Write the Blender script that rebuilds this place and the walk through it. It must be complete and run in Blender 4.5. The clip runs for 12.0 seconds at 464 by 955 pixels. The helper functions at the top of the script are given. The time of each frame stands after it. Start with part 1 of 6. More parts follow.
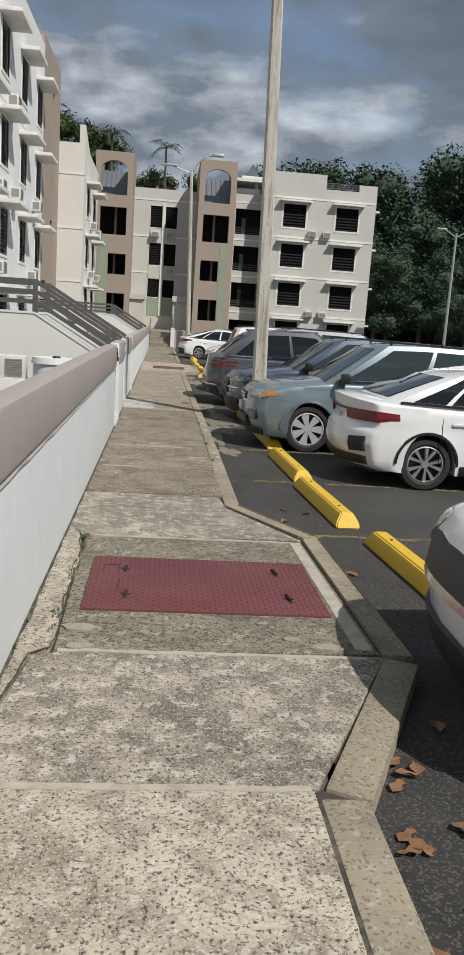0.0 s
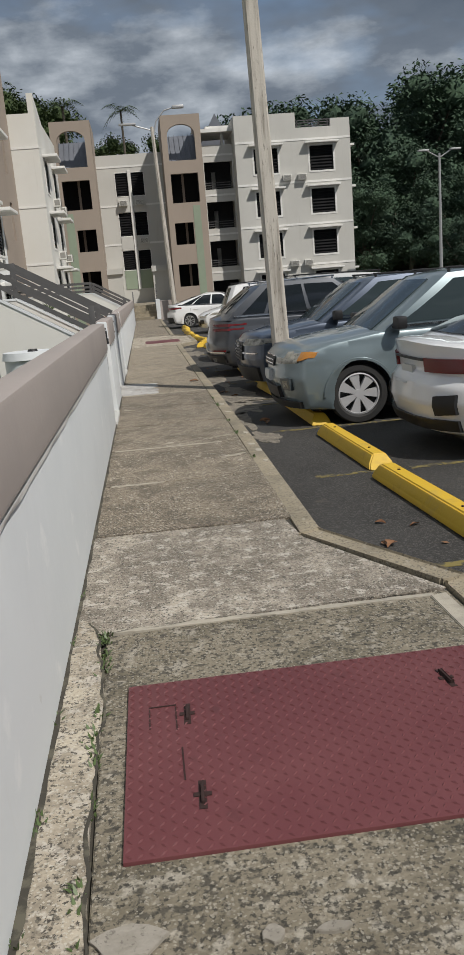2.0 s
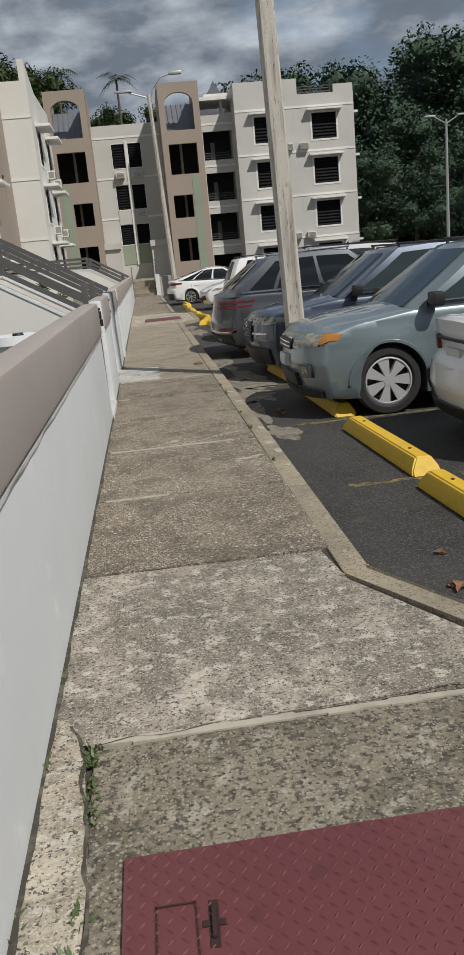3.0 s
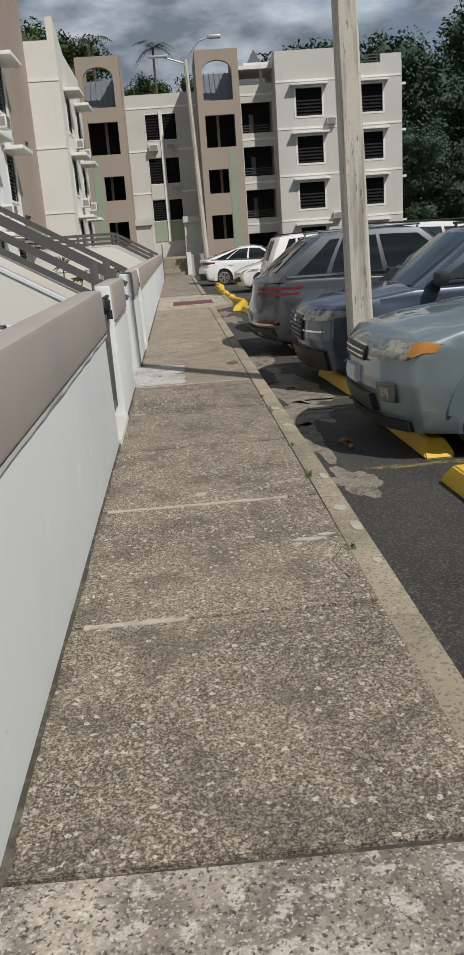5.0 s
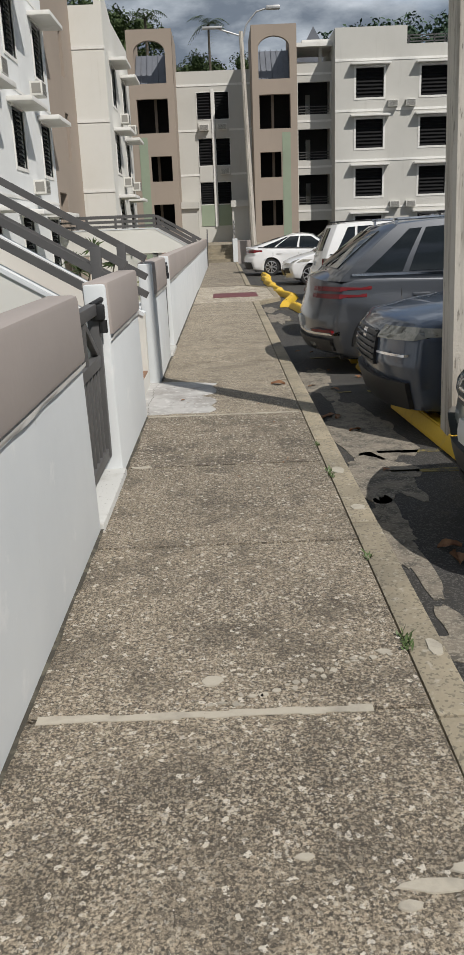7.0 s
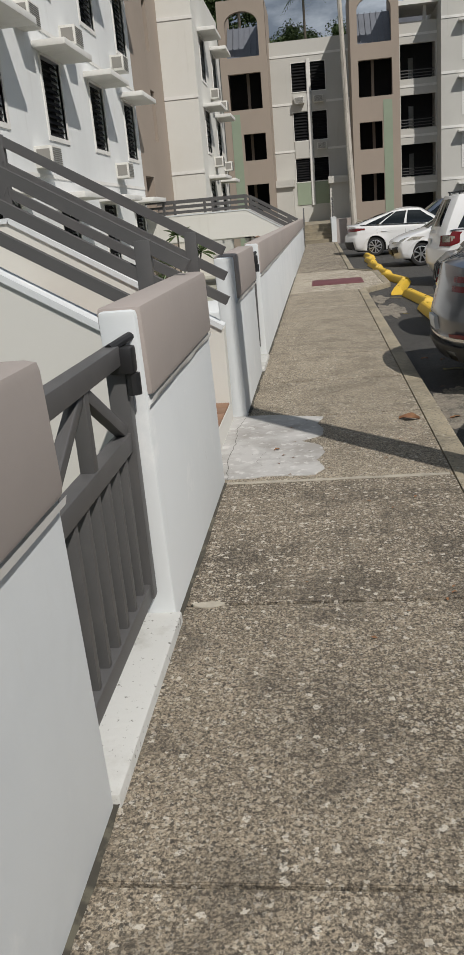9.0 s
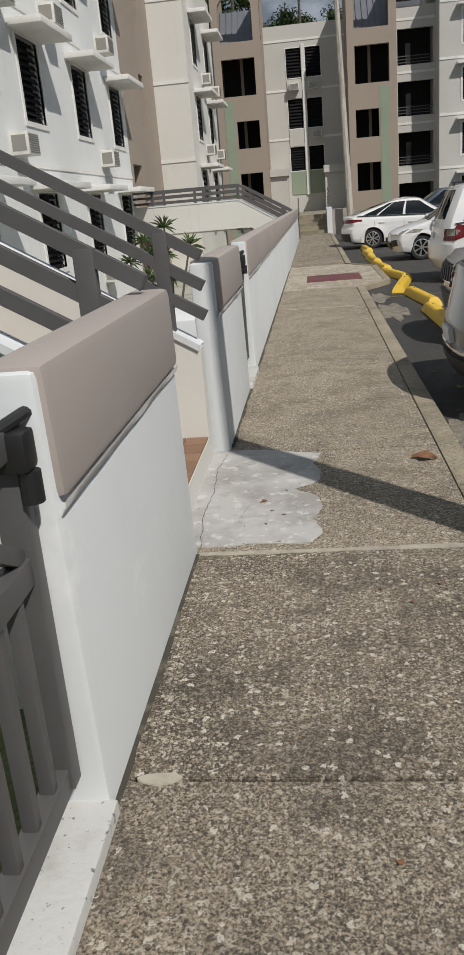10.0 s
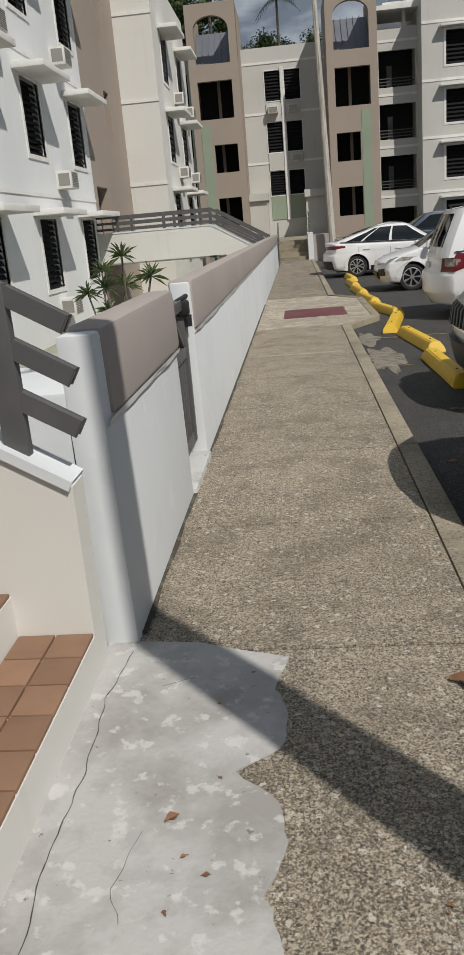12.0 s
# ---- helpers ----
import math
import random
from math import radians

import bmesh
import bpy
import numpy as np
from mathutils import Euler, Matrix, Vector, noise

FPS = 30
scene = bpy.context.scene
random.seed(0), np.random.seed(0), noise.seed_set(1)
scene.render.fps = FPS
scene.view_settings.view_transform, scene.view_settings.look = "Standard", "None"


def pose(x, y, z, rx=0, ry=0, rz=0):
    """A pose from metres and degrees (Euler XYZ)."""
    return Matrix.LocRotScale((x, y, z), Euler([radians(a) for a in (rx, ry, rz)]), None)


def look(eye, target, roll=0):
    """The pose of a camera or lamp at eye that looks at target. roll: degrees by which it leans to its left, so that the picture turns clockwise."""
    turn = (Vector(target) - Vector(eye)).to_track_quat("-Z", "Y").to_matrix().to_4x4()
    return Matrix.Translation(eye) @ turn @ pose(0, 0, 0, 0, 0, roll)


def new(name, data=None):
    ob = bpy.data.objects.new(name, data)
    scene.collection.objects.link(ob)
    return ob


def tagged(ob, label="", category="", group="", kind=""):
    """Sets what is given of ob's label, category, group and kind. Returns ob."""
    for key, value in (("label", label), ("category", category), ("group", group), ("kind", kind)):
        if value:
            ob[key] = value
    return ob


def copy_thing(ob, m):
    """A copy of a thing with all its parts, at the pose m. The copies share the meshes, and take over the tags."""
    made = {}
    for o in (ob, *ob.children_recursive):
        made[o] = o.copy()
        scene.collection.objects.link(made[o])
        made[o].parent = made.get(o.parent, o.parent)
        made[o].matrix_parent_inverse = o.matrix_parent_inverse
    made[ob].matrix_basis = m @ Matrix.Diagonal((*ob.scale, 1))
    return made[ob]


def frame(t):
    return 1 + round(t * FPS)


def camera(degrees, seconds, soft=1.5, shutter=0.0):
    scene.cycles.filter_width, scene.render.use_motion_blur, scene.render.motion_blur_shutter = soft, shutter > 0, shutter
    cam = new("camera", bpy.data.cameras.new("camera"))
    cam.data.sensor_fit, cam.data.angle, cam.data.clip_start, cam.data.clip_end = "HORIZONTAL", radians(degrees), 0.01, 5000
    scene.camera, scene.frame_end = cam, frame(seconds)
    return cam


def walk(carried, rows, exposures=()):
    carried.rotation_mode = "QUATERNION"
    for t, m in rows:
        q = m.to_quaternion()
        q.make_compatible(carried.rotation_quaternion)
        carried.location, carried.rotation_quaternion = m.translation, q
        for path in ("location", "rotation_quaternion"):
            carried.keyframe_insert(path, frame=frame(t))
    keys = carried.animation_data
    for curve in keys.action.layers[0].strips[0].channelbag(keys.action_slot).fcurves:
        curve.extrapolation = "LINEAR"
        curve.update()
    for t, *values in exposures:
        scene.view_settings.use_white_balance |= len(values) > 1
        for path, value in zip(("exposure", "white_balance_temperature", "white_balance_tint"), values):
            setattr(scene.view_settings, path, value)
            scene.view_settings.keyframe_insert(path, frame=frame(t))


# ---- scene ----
cam = camera(32.6, 12.0)
PATH = [
    (0, (-0.205, -1.97, 1.73), (-0.008, -0.016, 1.352), 4.0),
    (0.5, (-0.199, -1.316, 1.693), (-0.033, 0.634, 1.282), 2.0),
    (1, (-0.288, -0.657, 1.665), (-0.117, 1.29, 1.243), -0.1),
    (1.5, (-0.321, -0.036, 1.643), (-0.146, 1.904, 1.192), -3.2),
    (2, (-0.375, 0.568, 1.614), (-0.197, 2.505, 1.147), -4.7),
    (2.5, (-0.362, 1.165, 1.596), (-0.19, 3.097, 1.109), -5.8),
    (2.7, (-0.35, 1.399, 1.61), (-0.176, 3.327, 1.106), -5.6),
    (4.3, (-0.447, 3.24, 1.598), (-0.344, 5.159, 1.044), -5.6),
    (4.5, (-0.407, 3.504, 1.601), (-0.307, 5.423, 1.046), -6.0),
    (5, (-0.267, 4.137, 1.587), (-0.171, 6.052, 1.021), -4.2),
    (5.5, (-0.224, 4.743, 1.571), (-0.129, 6.656, 0.995), -2.9),
    (6, (-0.125, 5.38, 1.562), (-0.03, 7.287, 0.967), -2.0),
    (6.5, (-0.131, 5.979, 1.565), (-0.063, 7.885, 0.965), -1.6),
    (7, (-0.132, 6.611, 1.57), (-0.131, 8.522, 0.979), -2.3),
    (7.5, (-0.196, 7.226, 1.56), (-0.438, 9.122, 0.972), -3.4),
    (7.7, (-0.208, 7.499, 1.549), (-0.478, 9.39, 0.956), -4.3),
    (9.3, (-0.223, 9.273, 1.582), (-0.466, 11.158, 0.959), -5.1),
    (9.5, (-0.241, 9.485, 1.626), (-0.486, 11.368, 0.998), -4.7),
    (10, (-0.224, 10.075, 1.608), (-0.458, 11.954, 0.965), -5.0),
    (10.5, (-0.18, 10.643, 1.609), (-0.336, 12.527, 0.957), -4.7),
    (11, (-0.174, 11.235, 1.621), (-0.345, 13.131, 1.008), -4.4),
    (11.5, (-0.17, 11.852, 1.626), (-0.345, 13.753, 1.032), -4.6),
    (12, (-0.133, 12.444, 1.599), (-0.326, 14.344, 1.007), -5.0),
]
walk(cam, [(t, look(eye, target, roll)) for t, eye, target, roll in PATH], [(0, 0.16), (0.5, -0.02), (1, -0.05), (2.5, -0.05), (4.5, 0.0), (7, 0.1), (9.5, -0.06), (12, -0.06)])

# ---- world, sun, exposure ----
SUN_EL, SUN_DIR = radians(50), Vector((-0.64, 0.768, 0))
scene.view_settings.exposure = 0.0
world = bpy.data.worlds.new("world")
scene.world = world
world.use_nodes = True
wn, wl = world.node_tree.nodes, world.node_tree.links
sky = wn.new("ShaderNodeTexSky")
sky.sky_type, sky.sun_disc = "NISHITA", False
sky.sun_elevation, sky.sun_rotation = SUN_EL, math.atan2(0.64, -0.768)
w_co = wn.new("ShaderNodeTexCoord")
w_map = wn.new("ShaderNodeMapping")
w_map.inputs["Scale"].default_value = (1.5, 1.5, 3.6)
w_map.inputs["Location"].default_value = (0.13, 0.2, 0.1)
wl.new(w_co.outputs["Generated"], w_map.inputs["Vector"])
w_n = wn.new("ShaderNodeTexNoise")
w_n.inputs["Scale"].default_value, w_n.inputs["Detail"].default_value, w_n.inputs["Roughness"].default_value = 2.4, 9, 0.55
wl.new(w_map.outputs[0], w_n.inputs["Vector"])
w_c = wn.new("ShaderNodeValToRGB")
w_c.color_ramp.elements[0].position, w_c.color_ramp.elements[0].color = 0.30, (1.0, 1.3, 1.75, 1)
w_c.color_ramp.elements[1].position, w_c.color_ramp.elements[1].color = 0.68, (7.5, 8.0, 8.6, 1)
e = w_c.color_ramp.elements.new(0.50)
e.color = (1.65, 1.98, 2.45, 1)
e = w_c.color_ramp.elements.new(0.565)
e.color = (3.4, 3.8, 4.3, 1)
wl.new(w_n.outputs["Fac"], w_c.inputs["Fac"])
w_n2 = wn.new("ShaderNodeTexNoise")
w_n2.inputs["Scale"].default_value, w_n2.inputs["Detail"].default_value = 1.7, 5
wl.new(w_map.outputs[0], w_n2.inputs["Vector"])
w_r2 = wn.new("ShaderNodeMapRange")
w_r2.inputs["From Min"].default_value, w_r2.inputs["From Max"].default_value = 0.30, 0.42
wl.new(w_n2.outputs["Fac"], w_r2.inputs["Value"])
w_m = wn.new("ShaderNodeMixRGB")
wl.new(w_r2.outputs[0], w_m.inputs["Fac"])
wl.new(sky.outputs[0], w_m.inputs[1])
wl.new(w_c.outputs[0], w_m.inputs[2])
wl.new(w_m.outputs[0], wn["Background"].inputs["Color"])
wn["Background"].inputs["Strength"].default_value = 0.10
sun = new("sun", bpy.data.lights.new("sun", "SUN"))
sun.data.energy, sun.data.angle, sun.data.color = 3.9, radians(0.5), (1.0, 0.955, 0.895)
sun.matrix_world = look((0, 0, 30), Vector((0, 0, 30)) + SUN_DIR * math.cos(SUN_EL) + Vector((0, 0, -math.sin(SUN_EL))))


# ---- materials ----
def material(name, base, rough=0.6, metal=0.0, spots=(), bump=0.0, bump_scale=60, coat=0.0, alpha=None, island=0.0):
    """spots: (kind, scale, low, high, colour, amount) layers over the base colour."""
    m = bpy.data.materials.new(name)
    m.use_nodes = True
    n, l = m.node_tree.nodes, m.node_tree.links
    b = n["Principled BSDF"]
    b.inputs["Roughness"].default_value, b.inputs["Metallic"].default_value = rough, metal
    b.inputs["Coat Weight"].default_value = coat
    co = n.new("ShaderNodeTexCoord")
    geo = n.new("ShaderNodeNewGeometry")
    last = n.new("ShaderNodeRGB")
    last.outputs[0].default_value = (*base, 1)
    last = last.outputs[0]
    for kind, scale, low, high, colour, amount in spots:
        mp = n.new("ShaderNodeMapping")
        wide = scale if isinstance(scale, tuple) else (scale,) * 3
        mp.inputs["Scale"].default_value = wide
        l.new(geo.outputs["Position"], mp.inputs["Vector"])
        if kind == "cell":
            tx = n.new("ShaderNodeTexVoronoi")
            tx.inputs["Scale"].default_value = 1
            out = tx.outputs["Distance"]
        elif kind == "stone":
            tx = n.new("ShaderNodeTexVoronoi")
            tx.inputs["Scale"].default_value = 1
            sep = n.new("ShaderNodeSeparateColor")
            l.new(tx.outputs["Color"], sep.inputs[0])
            near = n.new("ShaderNodeMapRange")
            near.inputs["From Min"].default_value, near.inputs["From Max"].default_value = 0.50, 0.40
            jit = n.new("ShaderNodeTexNoise")
            jit.inputs["Scale"].default_value, jit.inputs["Detail"].default_value = 1.4, 2
            l.new(mp.outputs[0], jit.inputs["Vector"])
            add = n.new("ShaderNodeVectorMath")
            add.operation = "MULTIPLY_ADD"
            add.inputs[1].default_value = (1.3, 1.3, 1.3)
            l.new(jit.outputs["Color"], add.inputs[0])
            l.new(mp.outputs[0], add.inputs[2])
            l.new(tx.outputs["Distance"], near.inputs["Value"])
            mul = n.new("ShaderNodeMath")
            mul.operation = "MULTIPLY"
            l.new(sep.outputs[0], mul.inputs[0])
            l.new(near.outputs[0], mul.inputs[1])
            out = mul.outputs[0]
        elif kind == "chip":
            tx = n.new("ShaderNodeTexVoronoi")
            tx.inputs["Scale"].default_value = 1
            sep = n.new("ShaderNodeSeparateColor")
            l.new(tx.outputs["Color"], sep.inputs[0])
            out = sep.outputs[0]
        else:
            tx = n.new("ShaderNodeTexNoise")
            tx.inputs["Scale"].default_value, tx.inputs["Detail"].default_value = 1, 8
            tx.inputs["Roughness"].default_value = 0.62
            out = tx.outputs["Fac"]
        l.new(add.outputs[0] if kind == "stone" else mp.outputs[0], tx.inputs["Vector"])
        r = n.new("ShaderNodeMapRange")
        r.inputs["From Min"].default_value, r.inputs["From Max"].default_value = low, high
        r.inputs["To Max"].default_value = amount
        l.new(out, r.inputs["Value"])
        mx = n.new("ShaderNodeMixRGB")
        l.new(r.outputs[0], mx.inputs["Fac"])
        l.new(last, mx.inputs[1])
        mx.inputs[2].default_value = (*colour, 1)
        last = mx.outputs[0]
    if island:
        inf = n.new("ShaderNodeObjectInfo")
        hs = n.new("ShaderNodeHueSaturation")
        r = n.new("ShaderNodeMapRange")
        r.inputs["To Min"].default_value, r.inputs["To Max"].default_value = 1 - island, 1 + island
        l.new(inf.outputs["Random"], r.inputs["Value"])
        l.new(r.outputs[0], hs.inputs["Value"])
        l.new(last, hs.inputs["Color"])
        last = hs.outputs[0]
    l.new(last, b.inputs["Base Color"])
    if bump:
        tx = n.new("ShaderNodeTexNoise")
        tx.inputs["Scale"].default_value, tx.inputs["Detail"].default_value = bump_scale, 6
        l.new(geo.outputs["Position"], tx.inputs["Vector"])
        bp = n.new("ShaderNodeBump")
        bp.inputs["Strength"].default_value, bp.inputs["Distance"].default_value = bump, 0.01
        l.new(tx.outputs["Fac"], bp.inputs["Height"])
        l.new(bp.outputs[0], b.inputs["Normal"])
    return m


def aggregate(name, base, dark, pale):
    return material(name, base, 0.9, spots=[
        ("noise", 1.1, 0.45, 0.58, dark, 0.85), ("noise", 0.6, 0.50, 0.66, pale, 0.6), ("noise", (1.6, 0.45, 1), 0.52, 0.64, tuple(0.85 * c for c in dark), 0.6), ("noise", 75, 0.47, 0.60, tuple(0.55 * c for c in dark), 0.75),
        ("noise", 130, 0.52, 0.62, tuple(1.6 * c for c in pale), 0.6), ("stone", 95, 0.30, 0.55, tuple(1.35 * c for c in pale), 0.8), ("stone", 50, 0.42, 0.60, (0.40, 0.352, 0.275), 0.78), ("noise", 60, 0.54, 0.60, tuple(0.45 * c for c in dark), 0.7), ("stone", 66, 0.62, 0.74, (0.46, 0.42, 0.35), 0.75), ("noise", 2.6, 0.50, 0.60, tuple(0.8 * c for c in dark), 0.55),
        ("stone", 36, 0.80, 0.90, (0.54, 0.50, 0.43), 0.85), ("chip", 150, 0.66, 0.70, tuple(1.6 * c for c in pale), 0.32), ("chip", 170, 0.74, 0.78, (0.05, 0.043, 0.035), 0.5), ("stone", 80, 0.74, 0.84, (0.045, 0.04, 0.033), 0.8)], bump=0.8, bump_scale=100, island=0.07)


M_AGG = aggregate("exposed_aggregate", (0.212, 0.176, 0.130), (0.072, 0.060, 0.045), (0.28, 0.234, 0.172))
M_AGGDARK = aggregate("stained_aggregate", (0.165, 0.136, 0.100), (0.052, 0.043, 0.032), (0.225, 0.187, 0.138))
M_AGGPALE = aggregate("pale_aggregate", (0.275, 0.232, 0.172), (0.160, 0.134, 0.099), (0.345, 0.292, 0.216))
M_MOSS = material("mossy_concrete", (0.225, 0.196, 0.145), 0.9, spots=[
    ("noise", 2.2, 0.44, 0.62, (0.11, 0.095, 0.066), 0.8), ("noise", 9, 0.55, 0.64, (0.40, 0.37, 0.31), 0.7),
    ("noise", 24, 0.52, 0.60, (0.055, 0.05, 0.04), 0.8), ("noise", 55, 0.54, 0.60, (0.04, 0.037, 0.03), 0.9), ("stone", 80, 0.5, 0.7, (0.36, 0.33, 0.27), 0.65)], bump=1.0, bump_scale=60)
def old_concrete(name, base, stain, worn, pits):
    return material(name, base, 0.9, spots=[
        ("noise", 1.3, 0.42, 0.56, stain, 0.9), ("noise", 5, 0.46, 0.57, tuple(0.7 * c for c in stain), 0.7), ("noise", 11, 0.54, 0.60, (0.52, 0.48, 0.42), worn),
        ("noise", 26, 0.54, 0.63, (0.075, 0.067, 0.055), pits), ("noise", 17, 0.55, 0.66, (0.33, 0.29, 0.23), 0.5), ("noise", 52, 0.57, 0.60, (0.045, 0.040, 0.034), 0.9), ("stone", 70, 0.6, 0.75, (0.10, 0.09, 0.073), 0.75), ("chip", 150, 0.85, 0.88, (0.55, 0.52, 0.45), 0.5)], bump=0.9, bump_scale=55, island=0.05)


M_OLDCON = old_concrete("weathered_concrete", (0.48, 0.425, 0.335), (0.33, 0.283, 0.215), 0.6, 0.45)
M_OLDGREY = old_concrete("stained_grey_concrete", (0.40, 0.355, 0.29), (0.195, 0.168, 0.134), 0.7, 0.6)
M_KERB = material("kerb_concrete", (0.30, 0.258, 0.185), 0.9, spots=[
    ("noise", 1.4, 0.44, 0.66, (0.14, 0.125, 0.095), 0.7), ("noise", 20, 0.56, 0.66, (0.42, 0.39, 0.33), 0.6),
    ("chip", 90, 0.82, 0.85, (0.10, 0.09, 0.07), 0.6)], bump=0.5, bump_scale=60, island=0.08)
M_MORTAR = material("pale_mortar", (0.40, 0.365, 0.30), 0.9, spots=[("noise", 9, 0.45, 0.65, (0.26, 0.24, 0.2), 0.7)], bump=0.4, bump_scale=70)
M_JOINT = material("dirt_in_joint", (0.05, 0.045, 0.035), 0.95, spots=[("noise", 12, 0.5, 0.6, (0.12, 0.11, 0.08), 0.8)])
M_PATCH = material("white_cement_patch", (0.43, 0.42, 0.405), 0.85, spots=[
    ("noise", 2.2, 0.45, 0.62, (0.27, 0.255, 0.235), 0.85), ("noise", 7, 0.50, 0.60, (0.34, 0.33, 0.315), 0.6), ("noise", 13, 0.56, 0.62, (0.55, 0.54, 0.52), 0.7), ("noise", 30, 0.66, 0.69, (0.14, 0.125, 0.11), 0.8)], bump=0.35, bump_scale=40)
M_ASPHALT = material("asphalt", (0.030, 0.028, 0.026), 0.85, spots=[
    ("noise", 1.7, 0.48, 0.60, (0.018, 0.017, 0.016), 0.8), ("stone", 60, 0.70, 0.85, (0.10, 0.092, 0.08), 0.6),
    ("noise", 0.5, 0.42, 0.65, (0.050, 0.048, 0.045), 0.8), ("chip", 110, 0.80, 0.84, (0.13, 0.125, 0.115), 0.5),
    ("noise", 6, 0.62, 0.7, (0.085, 0.075, 0.06), 0.6)], bump=0.6, bump_scale=150)
M_WORN = material("worn_patch", (0.20, 0.175, 0.14), 0.95, spots=[("noise", 8, 0.45, 0.6, (0.07, 0.065, 0.055), 0.8), ("chip", 90, 0.7, 0.75, (0.3, 0.27, 0.22), 0.6)], bump=0.7, bump_scale=80)
M_WHITE = material("white_render", (0.64, 0.662, 0.67), 0.8, spots=[
    ("noise", 0.7, 0.45, 0.7, (0.56, 0.585, 0.60), 0.7), ("noise", 3.5, 0.6, 0.7, (0.75, 0.755, 0.75), 0.6), ("noise", (9, 9, 1.2), 0.62, 0.8, (0.56, 0.55, 0.52), 0.4), ("noise", 5, 0.69, 0.72, (0.45, 0.44, 0.41), 0.4)], bump=0.16, bump_scale=14)
M_SILL = material("scuffed_white_paint", (0.52, 0.52, 0.50), 0.85, spots=[("noise", 4, 0.5, 0.68, (0.36, 0.35, 0.32), 0.8), ("noise", 45, 0.62, 0.66, (0.08, 0.075, 0.06), 0.8), ("noise", 2, 0.66, 0.72, (0.5, 0.42, 0.2), 0.5)], bump=0.3, bump_scale=40)
M_BAND = material("taupe_paint", (0.36, 0.315, 0.29), 0.75, spots=[("noise", 0.8, 0.4, 0.7, (0.31, 0.275, 0.255), 0.7), ("noise", 12, 0.66, 0.74, (0.42, 0.38, 0.35), 0.4)], bump=0.12, bump_scale=20)
M_CREAM = material("cream_render", (0.64, 0.63, 0.59), 0.8, spots=[("noise", 0.4, 0.42, 0.7, (0.59, 0.57, 0.515), 0.7), ("noise", (6, 6, 0.5), 0.60, 0.8, (0.47, 0.45, 0.40), 0.4)], bump=0.1, bump_scale=10)
M_FAR = material("far_render", (0.515, 0.505, 0.47), 0.85, spots=[("noise", 0.3, 0.42, 0.7, (0.46, 0.45, 0.415), 0.8), ("noise", (3, 3, 0.25), 0.6, 0.8, (0.36, 0.34, 0.30), 0.4)])
M_LEFT = material("pale_grey_render", (0.72, 0.73, 0.725), 0.85, spots=[("noise", 0.3, 0.42, 0.7, (0.65, 0.66, 0.655), 0.8), ("noise", (4, 4, 0.3), 0.6, 0.8, (0.48, 0.47, 0.45), 0.4)])
M_TRIM = material("white_trim", (0.70, 0.69, 0.66), 0.8, spots=[("noise", 1.2, 0.5, 0.75, (0.5, 0.48, 0.44), 0.6)])
M_BEIGE = material("beige_render", (0.335, 0.275, 0.225), 0.85, spots=[("noise", 0.3, 0.42, 0.7, (0.30, 0.25, 0.205), 0.8), ("noise", (4, 4, 0.3), 0.6, 0.8, (0.25, 0.21, 0.175), 0.4)])
M_GREEN = material("sage_green_paint", (0.27, 0.32, 0.235), 0.85, spots=[("noise", 0.6, 0.42, 0.7, (0.24, 0.285, 0.21), 0.8)])
M_RAIL = material("dark_grey_metal_paint", (0.088, 0.086, 0.086), 0.5, spots=[("noise", 6, 0.5, 0.7, (0.11, 0.105, 0.103), 0.6)])
# near black stands in for the shade inside openings
M_OPENING_SHADE = material("opening_shade", (0.012, 0.012, 0.013), 0.8, spots=[("noise", 2, 0.4, 0.7, (0.020, 0.020, 0.022), 0.6)])
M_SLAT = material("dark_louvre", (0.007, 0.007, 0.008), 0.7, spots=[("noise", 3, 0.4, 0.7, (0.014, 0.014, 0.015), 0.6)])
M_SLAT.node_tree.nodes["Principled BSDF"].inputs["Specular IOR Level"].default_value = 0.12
M_ROOFMETAL = material("grey_blue_roofing", (0.17, 0.18, 0.205), 0.45, 0.3, spots=[("noise", 1, 0.4, 0.7, (0.13, 0.14, 0.16), 0.7)])
M_TILE = material("terracotta_tile", (0.25, 0.145, 0.088), 0.7, spots=[("noise", 5, 0.4, 0.7, (0.20, 0.11, 0.068), 0.7)], island=0.18)
M_YELLOW = material("yellow_paint", (0.62, 0.40, 0.025), 0.6, spots=[("noise", 7, 0.55, 0.72, (0.45, 0.27, 0.03), 0.6), ("noise", 30, 0.68, 0.72, (0.12, 0.1, 0.06), 0.7), ("noise", 2.2, 0.6, 0.75, (0.30, 0.24, 0.14), 0.5)], bump=0.2, bump_scale=30)
M_LINE = material("faded_line_paint", (0.20, 0.16, 0.05), 0.85, spots=[("noise", 14, 0.45, 0.55, (0.05, 0.048, 0.042), 0.9)])
M_PLATE = material("red_oxide_plate", (0.125, 0.036, 0.040), 0.55, spots=[("noise", 1.6, 0.42, 0.7, (0.16, 0.055, 0.057), 0.7), ("noise", 9, 0.6, 0.7, (0.085, 0.026, 0.028), 0.6)], bump=0.1, bump_scale=40)
M_RUST = material("rusty_steel", (0.028, 0.012, 0.010), 0.8)
